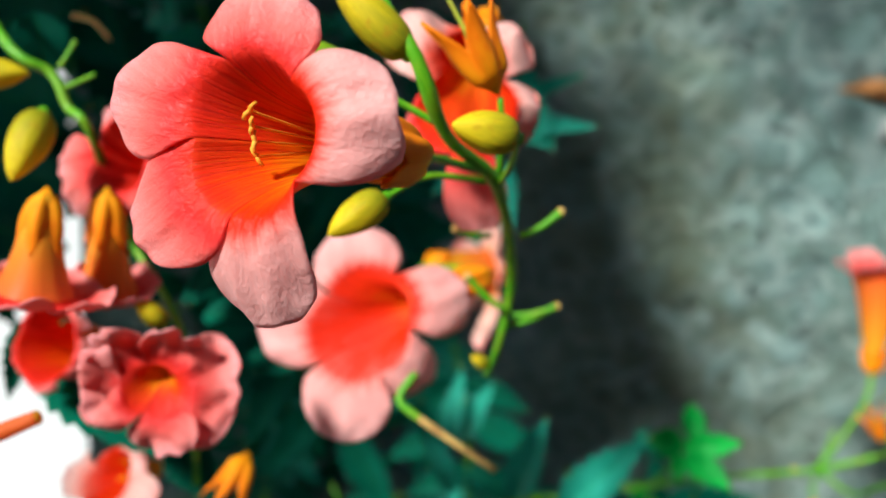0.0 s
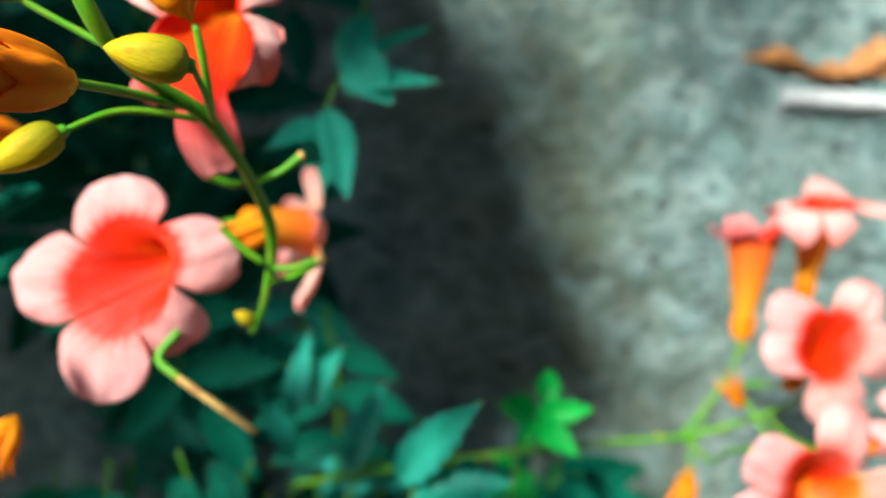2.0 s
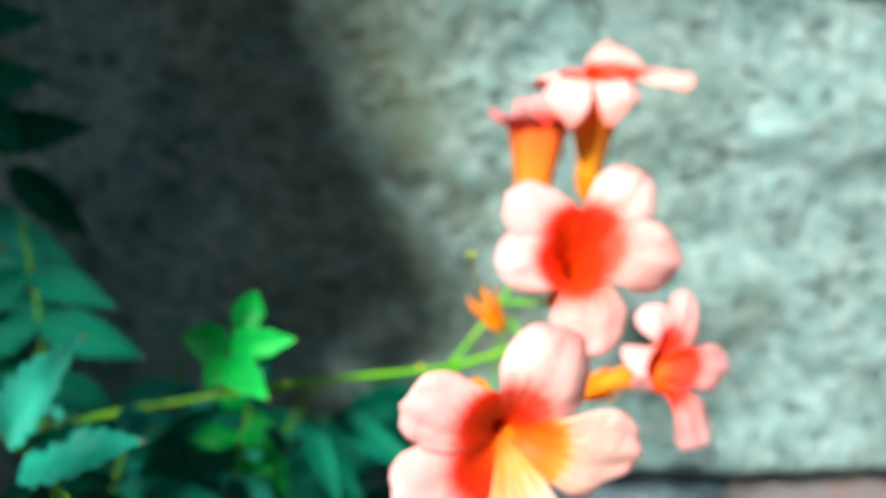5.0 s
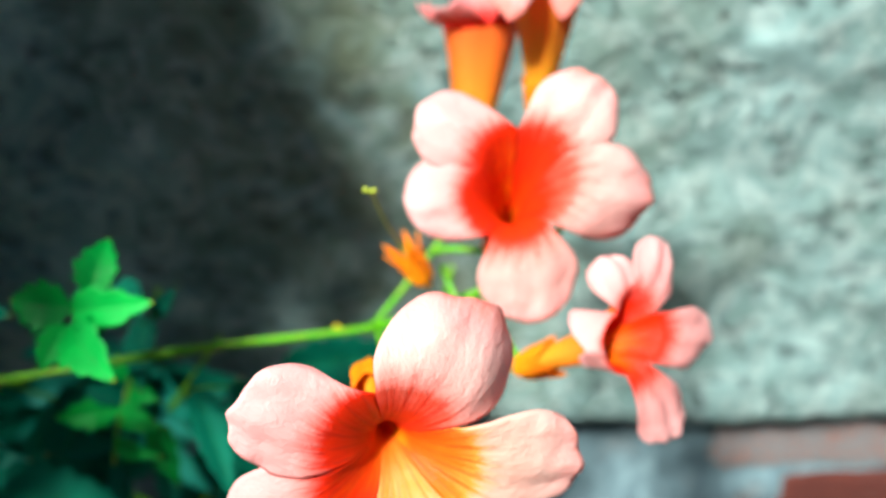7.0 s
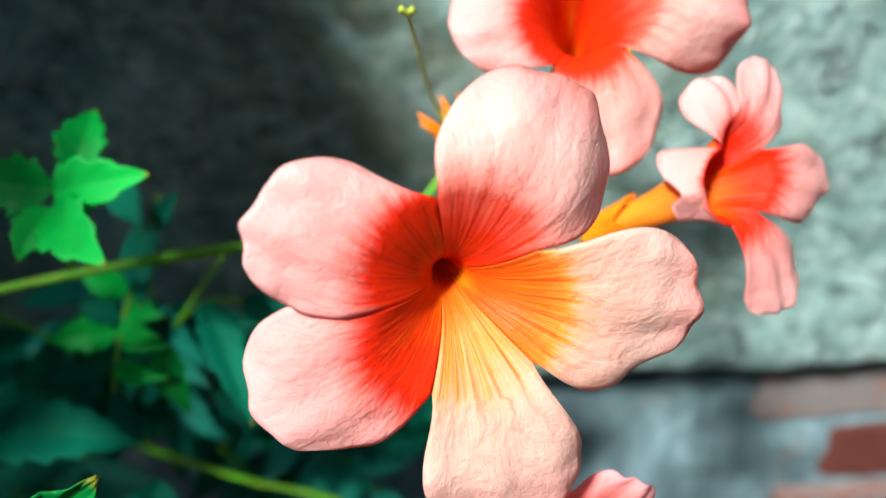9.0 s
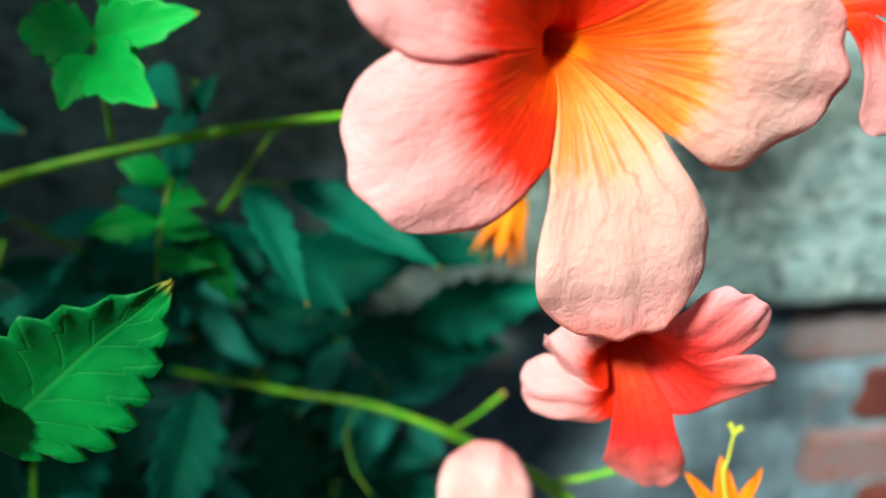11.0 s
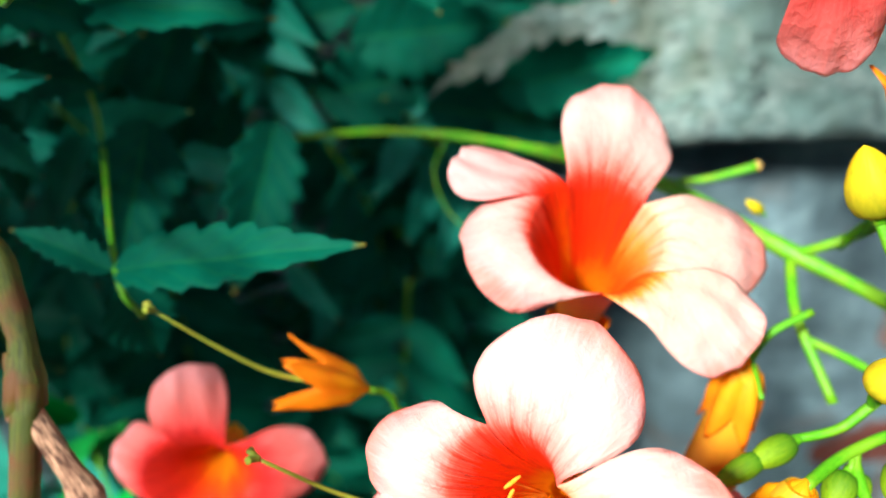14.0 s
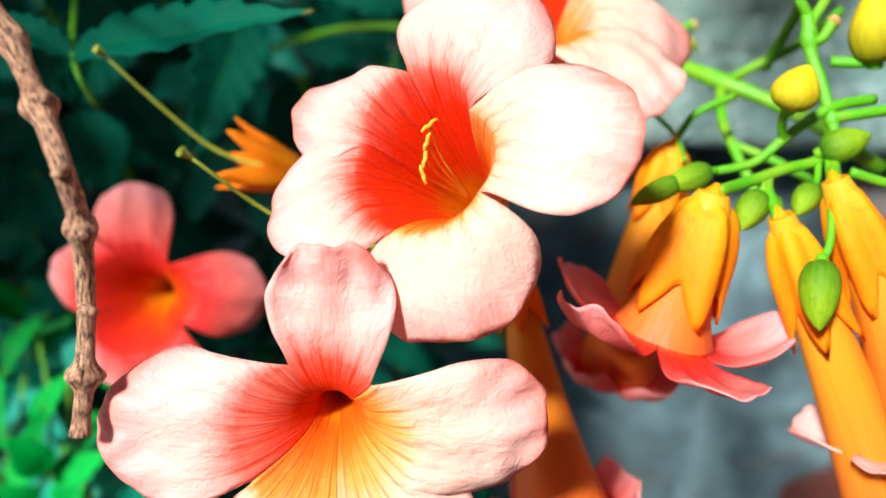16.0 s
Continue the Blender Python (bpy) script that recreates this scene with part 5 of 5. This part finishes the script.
dry_twig = thing("dry_twig", "bare dry brown twig with knobbly joints", "twig", "", (0.1537, 0.2365, 1.1958))
stem(dry_twig, ((0.1437, 0.2459, 1.2061), (0.1537, 0.2365, 1.1958), (0.1590, 0.2305, 1.1877), (0.1636, 0.2245, 1.1796), (0.1638, 0.2265, 1.1693), (0.1623, 0.2271, 1.1555), (0.1614, 0.2243, 1.1443), (0.1608, 0.2201, 1.1347)), 0.0018, 0.0014, material=BARK, knots=((0.14, 0.6), (0.29, 0.75), (0.57, 0.75), (0.86, 0.85), (0.875, 0.3), (0.99, 0.25)), rag=0.1, sides=16, steps=14, name='twig')
stem(dry_twig, ((0.1590, 0.2301, 1.1882), (0.1614, 0.2278, 1.1895)), 0.0013, 0.0008, material=BARK, name='spur', rag=0.3)
stem(dry_twig, ((0.1623, 0.2264, 1.1554), (0.1648, 0.2239, 1.1560)), 0.0013, 0.0008, material=BARK, name='spur', rag=0.3)
stem(dry_twig, ((0.1615, 0.2241, 1.1450), (0.1614, 0.2216, 1.1456)), 0.0013, 0.0008, material=BARK, name='spur', rag=0.3)
stem(dry_twig, ((0.1639, 0.2240, 1.1797), (0.1641, 0.2212, 1.1798)), 0.0013, 0.0008, material=BARK, name='spur', rag=0.3)
spent_calyx(mid_leaves, (0.2844, 0.4709, 1.2463), (0.2729, 0.4543, 1.2168), 0.0068)
stem(mid_leaves, ((0.2844, 0.4707, 1.2460), (0.2852, 0.4767, 1.2563), (0.2883, 0.4674, 1.2987)), 0.0011, 0.0012)
# sunlight on these low leaves is painted in with the brighter green
sunny_leaves = thing("leafy_shoot", "green leaves low on the vine, sunlight put into their brighter colour", "leafy shoot", "leafy shoots", (0.0651, 0.3444, 0.9770))
stem(sunny_leaves, ((0.0321, 0.3414, 0.9172), (0.0692, 0.3532, 0.9974), (0.0753, 0.3672, 1.0300), (0.0633, 0.3925, 1.0613)), 0.001, 0.0008)
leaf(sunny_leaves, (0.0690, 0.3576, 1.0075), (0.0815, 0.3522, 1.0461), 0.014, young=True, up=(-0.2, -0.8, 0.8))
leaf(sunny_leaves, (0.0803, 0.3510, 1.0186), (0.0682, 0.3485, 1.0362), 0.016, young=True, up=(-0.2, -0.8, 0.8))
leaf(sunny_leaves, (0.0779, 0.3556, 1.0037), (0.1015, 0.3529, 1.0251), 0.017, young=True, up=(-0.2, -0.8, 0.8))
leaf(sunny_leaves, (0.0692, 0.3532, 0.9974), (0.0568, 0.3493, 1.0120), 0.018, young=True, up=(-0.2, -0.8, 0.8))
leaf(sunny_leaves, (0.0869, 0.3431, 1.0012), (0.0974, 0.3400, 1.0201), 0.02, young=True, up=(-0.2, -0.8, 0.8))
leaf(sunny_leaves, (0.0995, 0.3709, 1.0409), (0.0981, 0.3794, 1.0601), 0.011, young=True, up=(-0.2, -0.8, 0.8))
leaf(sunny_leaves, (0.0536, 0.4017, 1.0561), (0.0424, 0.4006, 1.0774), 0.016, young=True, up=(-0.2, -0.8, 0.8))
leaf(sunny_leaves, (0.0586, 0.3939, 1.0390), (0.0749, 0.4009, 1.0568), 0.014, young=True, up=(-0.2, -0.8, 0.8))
leaf(sunny_leaves, (0.0575, 0.3636, 1.0179), (0.0590, 0.3695, 1.0501), 0.018, up=(-0.5, -0.7, 0.8), skin=LEAF_YOUNG_LIT)
leaf(sunny_leaves, (0.0687, 0.3652, 1.0218), (0.0868, 0.3692, 1.0520), 0.016, up=(-0.5, -0.7, 0.8), skin=LEAF_YOUNG_LIT)
leaf(sunny_leaves, (0.0508, 0.3863, 1.0384), (0.0697, 0.3882, 1.0647), 0.016, up=(-0.5, -0.7, 0.8), skin=LEAF_YOUNG_LIT)
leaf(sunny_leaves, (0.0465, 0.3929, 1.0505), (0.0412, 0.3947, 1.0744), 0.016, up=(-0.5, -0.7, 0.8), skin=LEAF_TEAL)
leaf(sunny_leaves, (0.0775, 0.3699, 1.0102), (0.0999, 0.3690, 1.0316), 0.018, up=(-0.5, -0.7, 0.8), skin=LEAF_YOUNG_LIT)
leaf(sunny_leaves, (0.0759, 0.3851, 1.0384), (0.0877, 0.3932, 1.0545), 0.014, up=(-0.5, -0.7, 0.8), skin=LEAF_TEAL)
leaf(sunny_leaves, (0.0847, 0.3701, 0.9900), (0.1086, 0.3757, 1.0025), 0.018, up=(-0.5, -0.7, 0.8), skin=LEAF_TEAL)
leaf(sunny_leaves, (0.0566, 0.3622, 0.9940), (0.0730, 0.3629, 1.0179), 0.018, up=(-0.5, -0.7, 0.8), skin=LEAF_YOUNG_LIT)
stem(sunny_leaves, ((0.0510, 0.3560, 0.9608), (0.0595, 0.3671, 1.0140), (0.0567, 0.3897, 1.0411), (0.0478, 0.3956, 1.0512)), 0.0009, 0.0007)
stem(sunny_leaves, ((0.0540, 0.3636, 0.9858), (0.0744, 0.3715, 1.0086), (0.0762, 0.3866, 1.0370)), 0.0009, 0.0007)
stem(sunny_leaves, ((0.0557, 0.3623, 0.9518), (0.0742, 0.3675, 0.9800), (0.0859, 0.3706, 0.9910)), 0.0009, 0.0007)
leaf(left_spray, (-0.2012, 0.3662, 1.5217), (-0.1465, 0.3586, 1.5340), 0.05, up=(-0.2, -1, 0.3))
leaf(left_spray, (-0.2112, 0.3702, 1.4925), (-0.1463, 0.3594, 1.4908), 0.05, up=(-0.2, -1, 0.3))
leaf(left_spray, (-0.2128, 0.3726, 1.4565), (-0.1517, 0.3615, 1.4528), 0.05, up=(-0.2, -1, 0.3))
leaf(left_spray, (-0.1873, 0.3837, 1.5552), (-0.1329, 0.3738, 1.5099), 0.05, up=(-0.2, -1, 0.3))
leaf(left_spray, (-0.2264, 0.3776, 1.4322), (-0.1632, 0.3648, 1.4207), 0.045, up=(-0.2, -1, 0.3))
leaf(left_spray, (-0.1717, 0.3766, 1.4751), (-0.1246, 0.3675, 1.4337), 0.05, up=(-0.2, -1, 0.3))
leaf(left_spray, (-0.1652, 0.3977, 1.5255), (-0.1116, 0.3909, 1.4945), 0.05, up=(-0.2, -1, 0.3))


# ---- background foliage ----
def compound_leaf(size, pairs, seed, skin=None):
    """A hanging leaf with toothed leaflets in pairs along its stalk, drooping along -z from its foot."""
    rnd = random.Random(seed)
    ob = thing("compound_leaf", "dark green compound leaf hanging before the wall", "leaf", "leaves before the wall")
    bm = bmesh.new()
    line = sweep(bm, ((0, 0, 0), (0.1 * size, -0.06 * size, -0.45 * size), (0.12 * size, -0.03 * size, -size)), 0.0011, 0.0006, sides=7)
    part("leaf_stalk", bm, STEM, ob)
    for k in range(pairs):
        p = line[int(len(line) * (0.25 + 0.7 * k / pairs))]
        for s in (-1, 1):
            d = Vector((s * (0.8 + 0.2 * rnd.random()), -0.25 * rnd.random(), -0.35 - 0.3 * rnd.random())) * size * (0.42 + 0.1 * rnd.random())
            leaf(ob, p, p + d, d.length * 0.45, (0.3 * rnd.random(), -1, 0.35 * rnd.random() + 0.1), seed=seed + k, skin=skin)
    p = line[-1]
    leaf(ob, p, p + Vector((0.02, -0.01, -0.45)) * size, size * 0.2, (0.3, -1, 0.2), seed=seed, skin=skin)
    return ob


kinds = [compound_leaf(0.11, 3, 1), compound_leaf(0.09, 3, 2, LEAF_TEAL), compound_leaf(0.13, 4, 3)]
rnd = random.Random(11)
spots = []
for i in range(84):
    x, z = rnd.uniform(-0.34, 0.2), rnd.uniform(0.9, 1.66)
    if x > 0.2 - 0.75 * max(0, z - 1.14) and z > 1.14:
        x -= 0.24
    if x < -0.14 and z < 1.5:
        continue
    spots.append((x, rnd.uniform(0.45, 0.62), z))
for i in range(80):
    z = rnd.uniform(0.72, 1.24)
    spots.append((rnd.uniform(-0.28, 0.24 - 0.8 * max(0, z - 1.1)), rnd.uniform(0.44, 0.6), z))
near = len(spots)
# a thin layer of small leaves, added to shade the leaves below it
for i in range(42):
    x, y, z = rnd.uniform(-0.12, 0.1), rnd.uniform(0.25, 0.39), rnd.uniform(1.25, 1.3)
    if x < 0.04 or y > 0.32:
        spots.append((x, y, z))
for i, (x, y, z) in enumerate(spots):
    m = pose(x, y, z, rnd.uniform(-18, 18), rnd.uniform(-40, 40), rnd.uniform(-50, 50))
    if i >= near:
        m = m @ Matrix.Diagonal((0.62, 0.62, 0.62, 1))
    if i < 3:
        kinds[i].matrix_basis = m
    else:
        copy_thing(kinds[i % 3], m)

# an unseen crown of leaves, added and trimmed to shade the wall's left part; a gap in it lets sun onto the upper leaves
bm = bmesh.new()
rnd = random.Random(5)
for i in range(30000):
    x, y, h = rnd.uniform(-0.95, -0.005), rnd.uniform(-0.34, 0.64), rnd.uniform(0, 0.16)
    edge = -0.045 if y > 0.3 else -0.075 if y > 0.06 else -0.33 if y > -0.02 else -0.67 if y < -0.232 else -0.22 if y < -0.2 else -0.42
    edge += 0.03 * noise.noise(Vector((y * 14, 0, h * 9)))
    if y > 0.36 and rnd.random() < 0.04:
        x += 0.3
    elif x > edge or x > -0.19 and 0.06 < y < 0.12:
        continue
    a, b, c = (rnd.uniform(-1, 1) for _ in range(3))
    s = rnd.uniform(0.03, 0.06)
    d = Vector((a, b, -0.3 - abs(c))).normalized() * s
    w = d.cross(Vector((c, a, 1))).normalized() * s * 0.3
    p = Vector((x, y, 1.78)) + Vector((-0.69, -0.94, 1.0)) * h
    bm.faces.new([bm.verts.new(q) for q in (p, p + d * 0.4 + w, p + d, p + d * 0.4 - w)])
tagged(part("vine_crown", bm, LEAF, None, "dense unseen leaf mass added over the wall to cast shade", False), "", "foliage", "", "stuff")

# a made-up woody stem, added to carry the shading crown
trunk = thing("woody_climber", "gnarled brown woody stem added to carry the unseen shading crown", "vine stem", "", (-0.36, 0.6, 0))
stem(trunk, ((-0.36, 0.60, 0.0), (-0.33, 0.61, 0.6), (-0.38, 0.60, 1.2), (-0.31, 0.58, 1.8), (-0.36, 0.40, 2.0)), 0.016, 0.008, BARK, knots=((0.3, 0.3), (0.6, 0.25)), rag=0.3, sides=14)

# ---- bricks of the base wall ----
brick_bm = bmesh.new()
box(brick_bm, (-0.5, -0.5, -0.5), (0.5, 0.5, 0.5))
bmesh.ops.subdivide_edges(brick_bm, edges=[e for e in brick_bm.edges if abs(e.verts[0].co.x - e.verts[1].co.x) > 0.5], cuts=5)
bmesh.ops.bevel(brick_bm, geom=[e for e in brick_bm.edges if e.calc_face_angle(0) > 0.5], offset=0.05, segments=1, affect="EDGES")
for w in brick_bm.verts:
    w.co += Vector((0.02, 0.02, 0.07)) * noise.noise(w.co * 6)
brick_mesh = bpy.data.meshes.new("brick")
brick_bm.to_mesh(brick_mesh)
brick_bm.free()
brick_mesh.materials.append(BRICK)
rnd = random.Random(3)
for row in range(5):
    z = LEDGE_Z - 0.058 - row * 0.075
    for col in range(6):
        x = (0.69, 0.77, 0.735, 0.81, 0.7)[row] + col * 0.245
        b = new("brick", brick_mesh)
        b.parent = wall_brick
        b.matrix_basis = pose(x, WALL_Y + 0.09 + rnd.uniform(-0.004, 0.004), z, rnd.uniform(-1, 1), rnd.uniform(-1, 1), rnd.uniform(-1.2, 1.2)) @ Matrix.Diagonal((0.225, 0.1, 0.058, 1))
